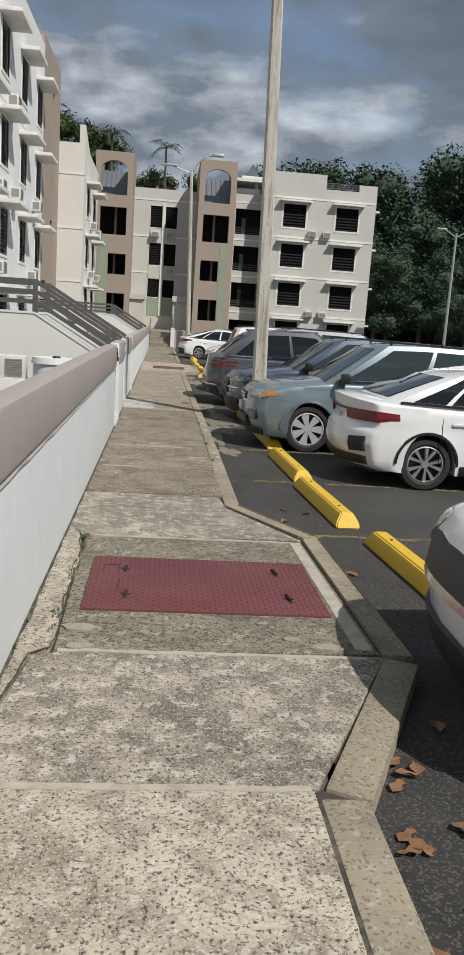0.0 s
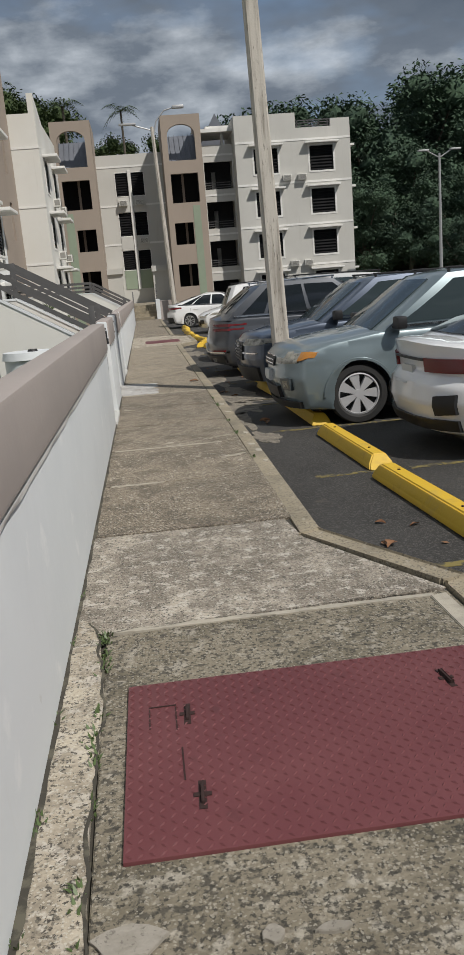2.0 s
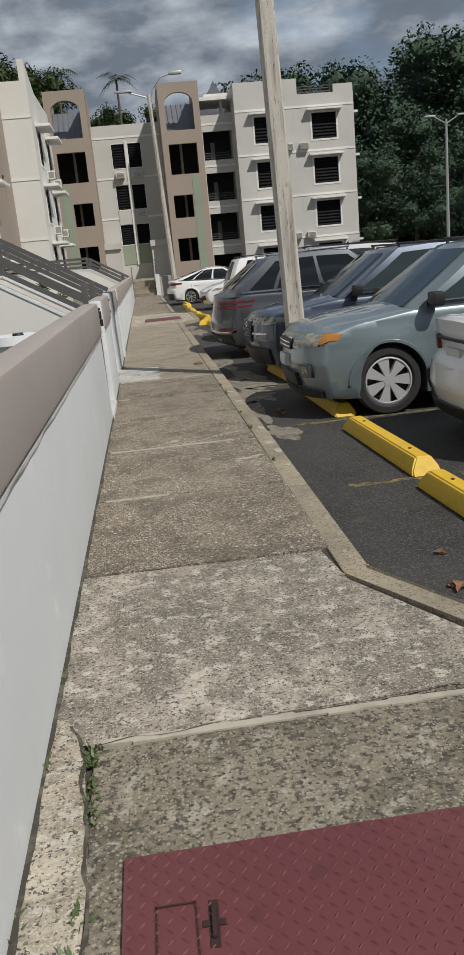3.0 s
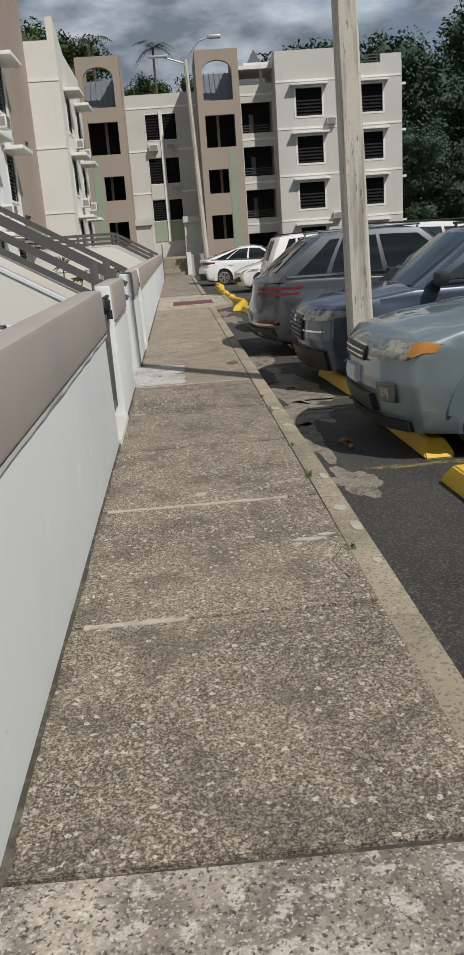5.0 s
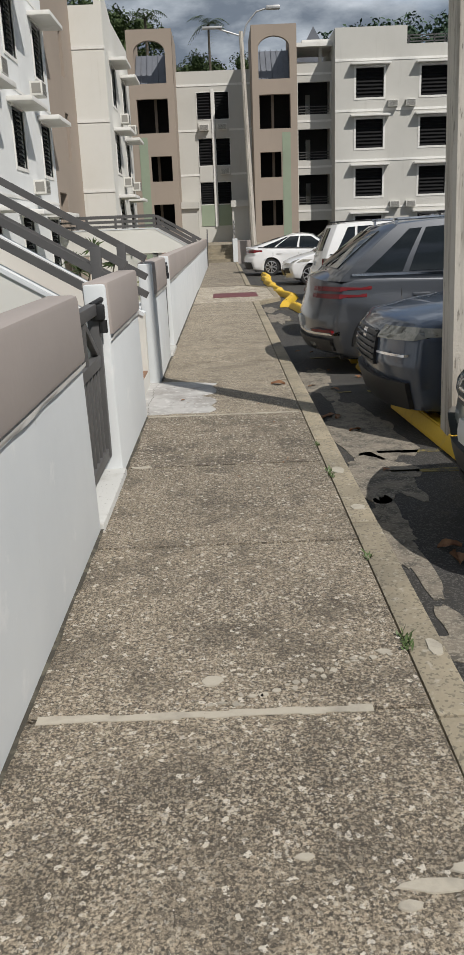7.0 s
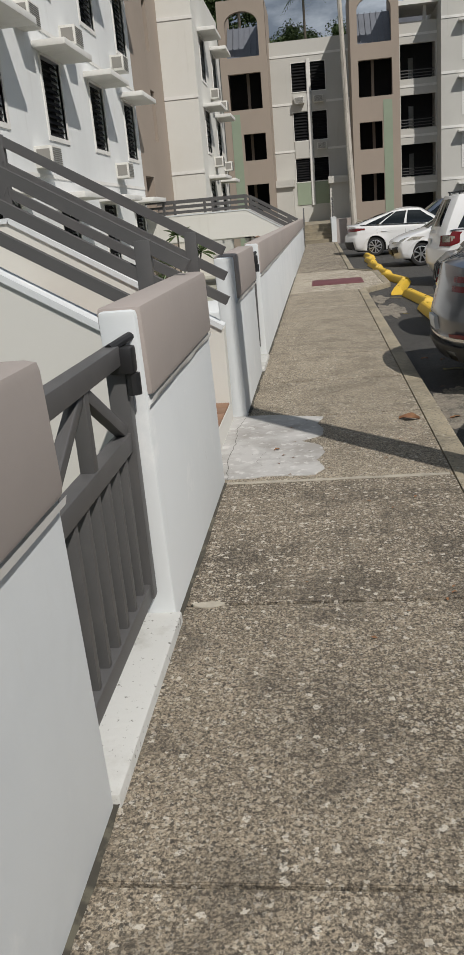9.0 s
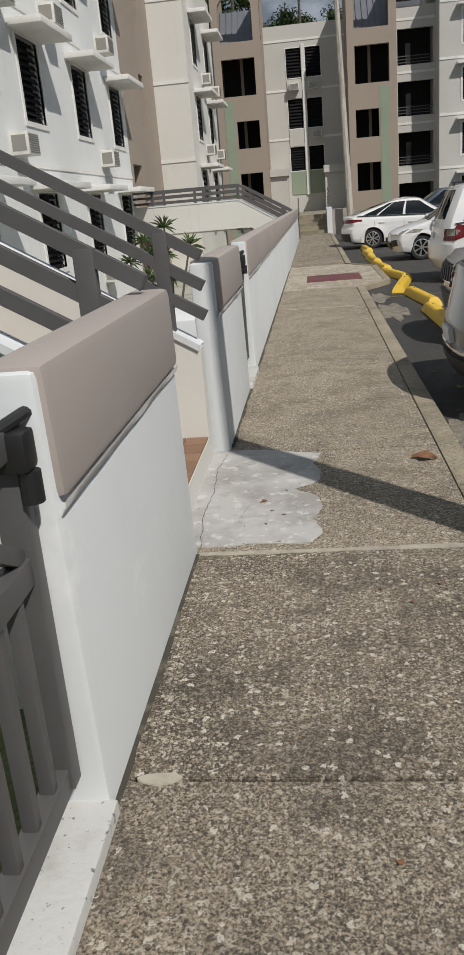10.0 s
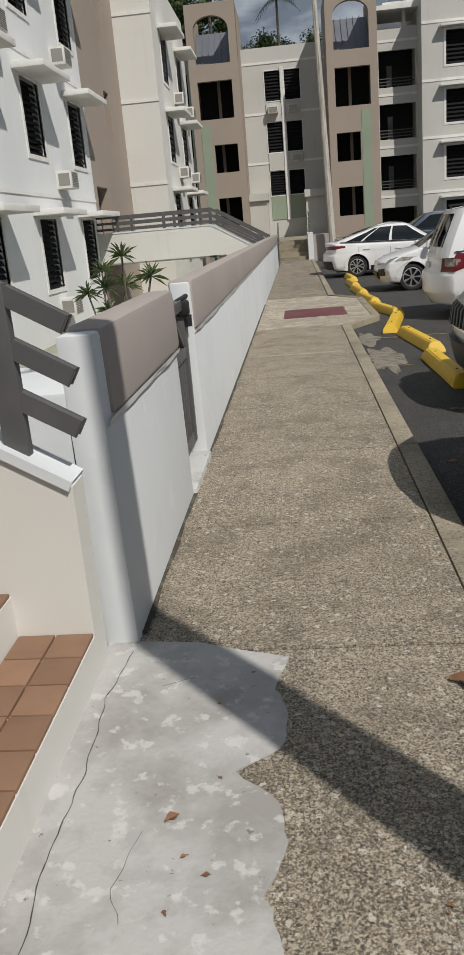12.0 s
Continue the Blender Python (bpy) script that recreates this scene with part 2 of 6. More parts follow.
M_POLE = material("weathered_pole_concrete", (0.50, 0.465, 0.41), 0.9, spots=[("noise", (14, 14, 0.9), 0.48, 0.66, (0.20, 0.175, 0.145), 0.75), ("noise", (40, 40, 6), 0.6, 0.66, (0.09, 0.08, 0.065), 0.7)], bump=0.3, bump_scale=40)
M_STEEL = material("galvanised_steel", (0.45, 0.45, 0.45), 0.5, 0.6)
M_GRASS = material("ground_grass", (0.10, 0.12, 0.05), 0.95, spots=[("noise", 2, 0.4, 0.65, (0.2, 0.18, 0.12), 0.8), ("noise", 30, 0.5, 0.6, (0.05, 0.07, 0.025), 0.7)])
M_COURT = material("courtyard_concrete", (0.36, 0.35, 0.31), 0.9, spots=[("noise", 0.8, 0.45, 0.65, (0.2, 0.22, 0.14), 0.8)])
M_LEAF = material("foliage", (0.055, 0.085, 0.028), 0.9, spots=[("noise", 0.35, 0.42, 0.62, (0.030, 0.052, 0.018), 0.9), ("noise", 3, 0.5, 0.65, (0.095, 0.125, 0.038), 0.6)])
M_LEAFD = material("dark_foliage", (0.050, 0.088, 0.050), 0.95, spots=[("noise", 0.3, 0.42, 0.62, (0.034, 0.062, 0.040), 0.9), ("noise", 2, 0.55, 0.7, (0.06, 0.095, 0.045), 0.6)])
M_PALM = material("palm_leaf", (0.08, 0.12, 0.04), 0.5)
M_BARK = material("bark", (0.13, 0.11, 0.085), 0.9, spots=[("noise", 6, 0.4, 0.6, (0.07, 0.06, 0.045), 0.8)])
M_DRYLEAF = material("dry_leaf", (0.24, 0.125, 0.06), 0.8, spots=[("noise", 20, 0.4, 0.6, (0.15, 0.066, 0.032), 0.8)])
M_AC = material("ac_plastic", (0.62, 0.61, 0.57), 0.6, spots=[("noise", 5, 0.5, 0.7, (0.45, 0.44, 0.4), 0.5)])
M_ACGRILLE = material("grey_grille", (0.24, 0.23, 0.21), 0.7)
M_TYRE = material("tyre_rubber", (0.018, 0.018, 0.018), 0.8, spots=[("noise", 9, 0.5, 0.7, (0.035, 0.033, 0.03), 0.6)])
M_ALLOY = material("alloy", (0.62, 0.62, 0.63), 0.32, 0.85)
M_ALLOYD = material("dark_alloy", (0.05, 0.05, 0.052), 0.4, 0.5)
M_HUBCAP = material("silver_plastic", (0.50, 0.50, 0.51), 0.4, 0.3)
M_CHROME = material("chrome", (0.75, 0.75, 0.76), 0.12, 1.0)
M_BLACK = material("black_plastic", (0.014, 0.014, 0.015), 0.5)
M_GLASS = material("tinted_car_glass", (0.010, 0.013, 0.015), 0.04)
M_CLEARGLASS = material("smoky_windscreen", (0.030, 0.042, 0.045), 0.04)
M_LAMPR = material("red_lens", (0.13, 0.006, 0.008), 0.25, coat=0.2)
M_LAMPC = material("clear_lens", (0.23, 0.22, 0.18), 0.10, spots=[("noise", 9, 0.48, 0.56, (0.40, 0.38, 0.32), 0.6), ("noise", 14, 0.56, 0.62, (0.05, 0.05, 0.045), 0.7)], coat=0.8)
M_LAMPO = material("amber_lens", (0.40, 0.17, 0.03), 0.2, coat=0.4)
M_NUMBER = material("number_plate", (0.55, 0.56, 0.55), 0.5)


def paint(name, c, metal=0.35):
    return material(name, c, 0.32, metal, spots=[("noise", 1.3, 0.4, 0.7, tuple(0.9 * x for x in c), 0.5)], coat=0.9)


# ---- mesh helpers ----
def part(name, bm, mat, parent=None, label="", angle=35):
    me = bpy.data.meshes.new(name)
    bmesh.ops.recalc_face_normals(bm, faces=bm.faces)
    for f in bm.faces:
        f.smooth = True
    for ed in bm.edges:
        if len(ed.link_faces) != 2 or ed.calc_face_angle(0) > radians(angle):
            ed.smooth = False
    bm.to_mesh(me)
    bm.free()
    me.materials.append(mat)
    ob = new(name, me)
    ob.parent = parent
    if label:
        ob["label"] = label
    return ob


def share(ob, name, parent, m):
    o = new(name, ob.data)
    o.parent = parent
    o.matrix_basis = m
    return o


def add_box(bm, x0, x1, y0, y1, z0, z1, bev=0.0, m=None):
    r = bmesh.ops.create_cube(bm, size=1)
    vs = r["verts"]
    for v in vs:
        v.co = Vector((x0 + (v.co.x + 0.5) * (x1 - x0), y0 + (v.co.y + 0.5) * (y1 - y0), z0 + (v.co.z + 0.5) * (z1 - z0)))
    if m is not None:
        for v in vs:
            v.co = m @ v.co
    if bev:
        es = list({ed for v in vs for ed in v.link_edges})
        bmesh.ops.bevel(bm, geom=es, offset=bev, segments=2, affect="EDGES", profile=0.6)
    return bm


def box(x0, x1, y0, y1, z0, z1, bev=0.0):
    return add_box(bmesh.new(), x0, x1, y0, y1, z0, z1, bev)


def bar(bm, a, b, w, h, bev=0.004):
    """A square bar from a to b, w wide and h high."""
    a, b = Vector(a), Vector(b)
    d = b - a
    q = d.to_track_quat("X", "Z").to_matrix().to_4x4()
    return add_box(bm, 0, d.length, -w / 2, w / 2, -h / 2, h / 2, bev, Matrix.Translation(a) @ q)


def tube(bm, a, b, r0, r1, n=10):
    a, b = Vector(a), Vector(b)
    d = b - a
    q = d.to_track_quat("Z", "Y").to_matrix().to_4x4()
    bmesh.ops.create_cone(bm, cap_ends=True, segments=n, radius1=r0, radius2=r1, depth=d.length, matrix=Matrix.Translation((a + b) / 2) @ q)
    return bm


def prism(points, z0, z1, bev=0.0):
    bm = bmesh.new()
    lo = [bm.verts.new((x, y, z0)) for x, y in points]
    hi = [bm.verts.new((x, y, z1)) for x, y in points]
    bm.faces.new(hi)
    bm.faces.new(lo[::-1])
    n = len(points)
    for i in range(n):
        bm.faces.new((lo[i], lo[(i + 1) % n], hi[(i + 1) % n], hi[i]))
    if bev:
        top = [ed for ed in bm.edges if all(v.co.z > z1 - 1e-6 for v in ed.verts)]
        bmesh.ops.bevel(bm, geom=top, offset=bev, segments=2, affect="EDGES")
    return bm


def thing(name, at, label, category, group="", kind=""):
    ob = new(name)
    ob.location = at
    return tagged(ob, label, category, group, kind)


def holed(bm, m, w, z0, z1, thick, holes):
    """A wall in m's plane: u along x, height z, its face at y = 0 and its back at y = thick, with rectangular holes."""
    us = sorted({0, w, *[h[0] for h in holes], *[h[1] for h in holes]})
    zs = sorted({z0, z1, *[h[2] for h in holes], *[h[3] for h in holes]})
    us, zs = [u for u in us if 0 <= u <= w], [z for z in zs if z0 <= z <= z1]
    solid = {}
    for i in range(len(us) - 1):
        for j in range(len(zs) - 1):
            u, z = (us[i] + us[i + 1]) / 2, (zs[j] + zs[j + 1]) / 2
            solid[i, j] = not any(a < u < b and c < z < d for a, b, c, d in holes)
    cache = {}

    def v(i, j, k):
        if (i, j, k) not in cache:
            cache[i, j, k] = bm.verts.new(m @ Vector((us[i], thick * k, zs[j])))
        return cache[i, j, k]
    for (i, j), s in solid.items():
        if not s:
            continue
        for k in (0, 1):
            bm.faces.new([v(i, j, k), v(i + 1, j, k), v(i + 1, j + 1, k), v(i, j + 1, k)])
        for di, dj, e0, e1 in ((-1, 0, (i, j), (i, j + 1)), (1, 0, (i + 1, j), (i + 1, j + 1)), (0, -1, (i, j), (i + 1, j)), (0, 1, (i, j + 1), (i + 1, j + 1))):
            if not solid.get((i + di, j + dj), False):
                bm.faces.new([v(*e0, 0), v(*e1, 0), v(*e1, 1), v(*e0, 1)])
    return bm


# ---- ground ----
PARK = -0.10
WX = -0.86
ground = part("ground", box(-400, 400, -150, 600, -0.72, -0.70), M_GRASS)
tagged(ground, "grassy ground reaching far round the housing blocks", "ground", kind="structure")
road = part("road", box(0.3, 60, -25, 64, -0.69, PARK), M_ASPHALT)
tagged(road, "dark worn asphalt of the car park", "parking lot", kind="structure")

# ---- wall beside the walk ----
WT = 0.145


def wall_run(name, y0, y1, label, lean=0.0, bare=0.025):
    """lean: how far the start stands further from the walk than the end; bare: white length before the band."""
    def skew(bm):
        for v in bm.verts:
            v.co.x -= lean * (y1 - v.co.y) / (y1 - y0)
            v.co.x -= 0.03 * max(0, v.co.z)
            v.co.x += 0.006 * noise.noise(Vector((v.co.y * 0.8, v.co.z * 2, 1)))
        return bm
    bm = bmesh.new()
    add_box(bm, WX - WT, WX, y0, y1, -0.7, 1.28, 0.02)
    w = part(name, skew(bm), M_WHITE, angle=20)
    tagged(w, label, "wall", kind="structure")
    bm = bmesh.new()
    add_box(bm, WX - WT - 0.012, WX + 0.020, y0 + bare, y1 - 0.006, 0.95, 1.295, 0.03)
    part("band", skew(bm), M_BAND, w, "taupe painted band along the wall top")
    bm = bmesh.new()
    n = max(4, int((y1 - y0) / 0.12))
    vs = []
    for k in range(n + 1):
        y = y0 + 0.02 + (y1 - y0 - 0.03) * k / n
        d = 0.012 * noise.noise(Vector((y * 3, 0, 7)))
        vs.append([bm.verts.new((WX + q, y, z)) for q, z in ((0.001, 0.915 + d), (0.012, 0.925 + d), (0.018, 0.951))])
    for a, b in zip(vs[:-1], vs[1:]):
        for k in range(2):
            bm.faces.new((a[k], b[k], b[k + 1], a[k + 1]))
    part("bead", skew(bm), M_TRIM, w, "uneven white paint line under the band")
    return w


wall_run("wall_1", -8, 10.78, "low white rendered wall with a taupe top band", 0.03)
wall_run("wall_2", 11.86, 13.64, "short white wall pier with taupe top band")
wall_run("wall_3", 15.34, 17.25, "short white wall pier with taupe top band", 0.0, 0.11)
wall_run("wall_4", 18.15, 46.5, "long low white wall with taupe top band")


def gate(y0, y1, label):
    g = thing("metal_gate", (WX - 0.12, y0, 0.0), label, "gate", "gates in the wall")
    w = y1 - y0
    bm = bmesh.new()
    for z in (0.17, 0.80, 1.13):
        bar(bm, (0, 0.0, z), (0, w, z), 0.06, 0.075, 0.008)
    for y in (0.04, w - 0.04):
        bar(bm, (0, y, 0.14), (0, y, 1.16), 0.06, 0.08, 0.008)
    part("gate_frame", bm, M_RAIL, g)
    for a, b in (((0.08, 0.84), (w / 2, 1.10)), ((w / 2, 1.10), (w - 0.08, 0.84))):
        part("brace", bar(bmesh.new(), (0, *a), (0, *b), 0.04, 0.045), M_RAIL, g)
    part("middle_post", bar(bmesh.new(), (0, w / 2, 0.83), (0, w / 2, 1.10), 0.045, 0.05), M_RAIL, g)
    first = None
    for i in range(7):
        y = 0.15 + (w - 0.30) * i / 6
        if first is None:
            first = part("bar", bar(bmesh.new(), (0, 0, 0.19), (0, 0, 0.77), 0.034, 0.040, 0.005), M_RAIL, g)
            first.location.y = y
        else:
            share(first, "bar", g, Matrix.Translation((0, y, 0)))
    bm = bmesh.new()
    add_box(bm, -0.02, 0.075, w - 0.10, w - 0.02, 1.06, 1.16, 0.015)
    tube(bm, (0.06, w - 0.06, 1.06), (0.06, w - 0.06, 0.98), 0.028, 0.028)
    tube(bm, (0.0, w - 0.12, 1.16), (0.06, w + 0.03, 1.19), 0.018, 0.018)
    part("latch", bm, M_BLACK, g, "dark latch with a padlock")
    s = part("threshold", box(WX - 0.24, WX + 0.008, y0 - 0.01, y1 + 0.01, -0.7, 0.045, 0.012), M_SILL)
    tagged(s, "white painted concrete threshold under the gate", "threshold", kind="structure")


gate(10.78, 11.86, "dark grey metal gate with vertical bars, shut between wall piers")
gate(17.25, 18.15, "dark grey metal gate with crossed top braces, shut")


# ---- stairs and footbridges to the building ----
def footbridge(name, y0, y1, xb, label, open_below, zl, zf, rails):
    """Steps rise from the walk to a deck; y0 and y1 are the outer faces of its two side parapets."""
    br = thing(name, (0, 0, 0), label, "footbridge")
    xs, th = -2.55, 0.14
    for ya in (y0, y1 - th):
        low = 0.95 if open_below else -0.7
        side = [(xb, low), (-2.2, low), (-0.98, 0.2 if open_below else -0.7), (-0.98, zl), (xs, zf), (xb, zf)]
        bm = bmesh.new()
        a = [bm.verts.new((x, ya, z)) for x, z in side]
        b = [bm.verts.new((x, ya + th, z)) for x, z in side]
        bm.faces.new(a)
        bm.faces.new(b[::-1])
        for i in range(len(side)):
            bm.faces.new((a[i], a[(i + 1) % len(side)], b[(i + 1) % len(side)], b[i]))
        part("parapet", bm, M_CREAM, br, "cream rendered sloping side wall")
        bm = bmesh.new()
        bar(bm, (-0.985, ya + th / 2, zl + 0.005), (xs, ya + th / 2, zf + 0.012), th + 0.03, 0.03)
        bar(bm, (xs, ya + th / 2, zf + 0.012), (xb, ya + th / 2, zf + 0.012), th + 0.03, 0.03)
        part("coping", bm, M_WHITE, br)
        yc = ya + th / 2
        for dz in rails:
            bm = bmesh.new()
            bar(bm, (-0.94, yc, zl - 0.02 + dz), (xs, yc, zf + dz), 0.05, 0.056, 0.006)
            bar(bm, (xs + 0.02, yc, zf + dz), (xb, yc, zf + dz), 0.05, 0.056, 0.006)
            part("rail", bm, M_RAIL, br, "dark grey painted square rail")
        x = -1.18
        while x > xb:
            zb = zl + (zf - zl) * min(1, (x + 0.98) / (xs + 0.98))
            bm = bmesh.new()
            bar(bm, (x, yc, zb - 0.01), (x, yc, zb + rails[-1] + 0.02), 0.055, 0.09, 0.006)
            part("post", bm, M_RAIL, br)
            x -= 1.38
    first = None
    for i in range(6):
        x = -0.98 - 0.30 * i
        z = 0.18 * (i + 1)
        s = part("step", box(x - (0.36 if i < 5 else 0.2), x, y0 + th, y1 - th, z - 0.3 if i else -0.1, z - 0.012), M_CREAM, br)
        nt = 9
        w = (y1 - y0 - 2 * th) / nt
        for j in range(nt):
            for k in range(2):
                if first is None:
                    first = part("tile", box(0.004, 0.146, 0.004, w - 0.004, -0.012, 0.004, 0.003), M_TILE, s)
                    o = first
                else:
                    o = share(first, "tile", s, Matrix())
                o.matrix_basis = Matrix.Translation((x - 0.30 + 0.15 * k, y0 + th + w * j, z))
    part("deck", box(xb, -2.4, y0 + th, y1 - th, 0.90, 1.09), M_CREAM, br)
    return br


footbridge("entrance_steps", 13.36, 15.24, -5.94, "cream steps and footbridge with dark grey rails", False, 0.77, 1.68, (0.22, 0.405, 0.59))
footbridge("footbridge", 36.6, 38.9, -5.94, "cream footbridge to the building with dark rails", True, 0.90, 1.80, (0.12, 0.29, 0.46))


# ---- windows ----
def louvre_window(parent, m, w, h, slats, trim=0.10, frame_mat=M_TRIM):
    """A window with louvre slats in a hole w wide and h high; m's x runs along the wall, y inwards, z up."""
    win = new("window")
    win.parent, win.matrix_basis = parent, m
    bm = bmesh.new()
    for a in ((-trim, 0, -trim, h + trim), (w, w + trim, -trim, h + trim), (0, w, -trim, 0), (0, w, h, h + trim)):
        add_box(bm, a[0], a[1], -0.025, 0.05, a[2], a[3])
    part("window_frame", bm, frame_mat, win)
    # sheet behind the slats, coloured as the unlit room
    part("shade_backing", box(0, w, 0.20, 0.22, 0, h), M_OPENING_SHADE, win)
    key = (round(w, 2), round(h / slats, 3))
    for i in range(slats):
        z = h * (i + 0.5) / slats
        if key not in SLATS:
            bm = bmesh.new()
            sh = h / slats * 0.85
            add_box(bm, 0.01, w - 0.01, -0.006, 0.006, -sh / 2, sh / 2, 0.0, pose(0, 0, 0, -32, 0, 0))
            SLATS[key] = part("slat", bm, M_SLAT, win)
            SLATS[key].location = (0, 0.08, z)
        else:
            share(SLATS[key], "slat", win, Matrix.Translation((0, 0.08, z)))
    return win


SLATS = {}


def air_conditioner(m, label="off-white window air conditioner in the building wall"):
    if not AC:
        a = thing("air_conditioner", (0, 0, 0), label, "air conditioner", "window air conditioners")
        part("case", box(-0.33, 0.33, -0.38, 0.2, -0.21, 0.21, 0.015), M_AC, a)
        bm = bmesh.new()
        for i in range(9):
            add_box(bm, -0.28, 0.28, -0.39, -0.381, -0.17 + i * 0.04, -0.15 + i * 0.04)
        part("grille", bm, M_ACGRILLE, a)
        for x in (-0.335, 0.331):
            part("side_vent", box(x, x + 0.004, -0.33, -0.05, -0.14, 0.15), M_ACGRILLE, a)
        a.matrix_basis = m
        AC.append(a)
        return a
    return copy_thing(AC[0], m)


AC = []


def hood(parent, m, w, d=0.72, t=0.13):
    return part("hood", add_box(bmesh.new(), -0.4, w + 0.4, -d, -0.002, 0, t, 0.012, m), M_TRIM, parent, "white concrete sun hood over a window")


# ---- building beside the walk ----
def facing_walk(x, y0):
    """Plane whose u runs along +y, whose inside lies towards -x."""
    return Matrix(((0, -1, 0, x), (1, 0, 0, y0), (0, 0, 1, 0), (0, 0, 0, 1)))


LBX, STOREY = -5.94, 3.0
left = thing("apartment_block", (0, 0, 0), "pale grey four-storey apartment block with louvred windows and sun hoods", "building")
y_start, y_end = 16.4, 36.9
cols = [19.6, 23.45, 27.3, 31.15, 35.0]
rows = [0.62 + STOREY * k for k in range(4)]
holes = [(c - y_start, c + 1.32 - y_start, r, r + 1.6) for c in cols for r in rows]
m = facing_walk(LBX, y_start)
part("wall", holed(bmesh.new(), m, y_end - y_start, -0.7, 13.3, 0.3, holes), M_LEFT, left)
part("end_wall", box(LBX - 9, LBX - 0.3, y_end - 0.3, y_end, -0.7, 13.3), M_LEFT, left)
part("end_wall", box(LBX - 9, LBX - 0.3, y_start, y_start + 0.3, -0.7, 13.3), M_LEFT, left)
part("roof", box(LBX - 9, LBX - 0.3, y_start + 0.3, y_end - 0.3, 12.6, 12.8), M_LEFT, left)
for c in cols:
    for r in rows:
        louvre_window(left, m @ Matrix.Translation((c - y_start, 0, r)), 1.32, 1.6, 12)
        hood(left, m @ Matrix.Translation((c - y_start, 0, r + 1.66)), 1.32)
for k in range(1, 4):
    part("floor_band", box(LBX - 0.05, LBX + 0.02, y_start, y_end - 0.01, 2.72 + STOREY * (k - 1), 2.80 + STOREY * (k - 1)), M_TRIM, left)
for y, z in ((26.4, 3.1), (33.4, 3.15), (28.7, 8.9), (22.7, 6.0), (34.3, 6.1), (29.4, 5.9), (32.2, 0.15), (26.2, 5.7)):
    air_conditioner(facing_walk(LBX, y) @ Matrix.Translation((0, 0, z)))

tower = thing("stair_tower", (0, 0, 0), "beige rendered stair tower of the apartment block", "building")
holes = [(0.5, 1.9, 1.1, 3.2)] + [(3.0, 3.7, 4.5 + 3 * k, 6.2 + 3 * k) for k in range(3)]
m = facing_walk(LBX - 0.02, y_end)
part("wall", holed(bmesh.new(), m, 5.8, -0.7, 13.8, 0.3, holes), M_BEIGE, tower)
part("roof", box(LBX - 6, LBX - 0.32, y_end, 42.7, 13.3, 13.5), M_BEIGE, tower)
# added near-black sheet, paints the shade inside the tower openings
part("interior_shade", box(LBX - 1.5, LBX - 1.4, y_end, 42.7, -0.6, 13.2), M_OPENING_SHADE, tower)

wing = thing("apartment_wing", (0, 0, 0), "cream white apartment wing with hooded windows", "building")
WXF, wy0, wy1 = -4.62, 42.7, 51.6
cols = [44.4, 48.4]
rows = [1.55 + 2.75 * k for k in range(3)]
holes = [(c - wy0, c + 1.32 - wy0, r, r + 1.6) for c in cols for r in rows]
m = facing_walk(WXF, wy0)
part("wall", holed(bmesh.new(), m, wy1 - wy0, -0.7, 10.5, 0.3, holes), M_CREAM, wing)
part("front_wall", box(-14, WXF - 0.30, wy0, wy0 + 0.3, -0.7, 10.5), M_CREAM, wing)
for k in range(3):
    part("floor_band", box(-14, WXF + 0.025, wy0 - 0.025, wy0 - 0.002, 3.40 + 2.75 * k, 3.52 + 2.75 * k), M_TRIM, wing)
bm = bmesh.new()
vs = [bm.verts.new(p) for p in ((WXF, 42.7, 10.5), (WXF, 45.6, 10.5), (WXF, 42.7, 11.4), (WXF - 0.3, 42.7, 10.5), (WXF - 0.3, 45.6, 10.5), (WXF - 0.3, 42.7, 11.4))]
for f in ((0, 1, 2), (3, 5, 4), (0, 3, 4, 1), (1, 4, 5, 2), (2, 5, 3, 0)):
    bm.faces.new([vs[i] for i in f])
part("gable_fin", bm, M_CREAM, wing)
part("roof", box(-14, WXF - 0.3, wy0 + 0.3, wy1, 10.1, 10.3), M_CREAM, wing)
for c in cols:
    for r in rows:
        louvre_window(wing, m @ Matrix.Translation((c - wy0, 0, r)), 1.32, 1.6, 8)
        hood(wing, m @ Matrix.Translation((c - wy0, 0, r + 1.66)), 1.32)
for y, z in ((46.7, 4.0), (47.2, 6.8), (46.8, 1.4), (50.6, 4.0), (50.5, 6.7), (50.7, 1.3)):
    air_conditioner(facing_walk(WXF, y) @ Matrix.Translation((0, 0, z)))


# ---- building at the end of the walk ----
def facing_us(x0, y):
    return Matrix.Translation((x0, y, 0))


far = thing("far_apartment_block", (0, 0, 0), "cream four-storey apartment block with beige stair towers", "building")


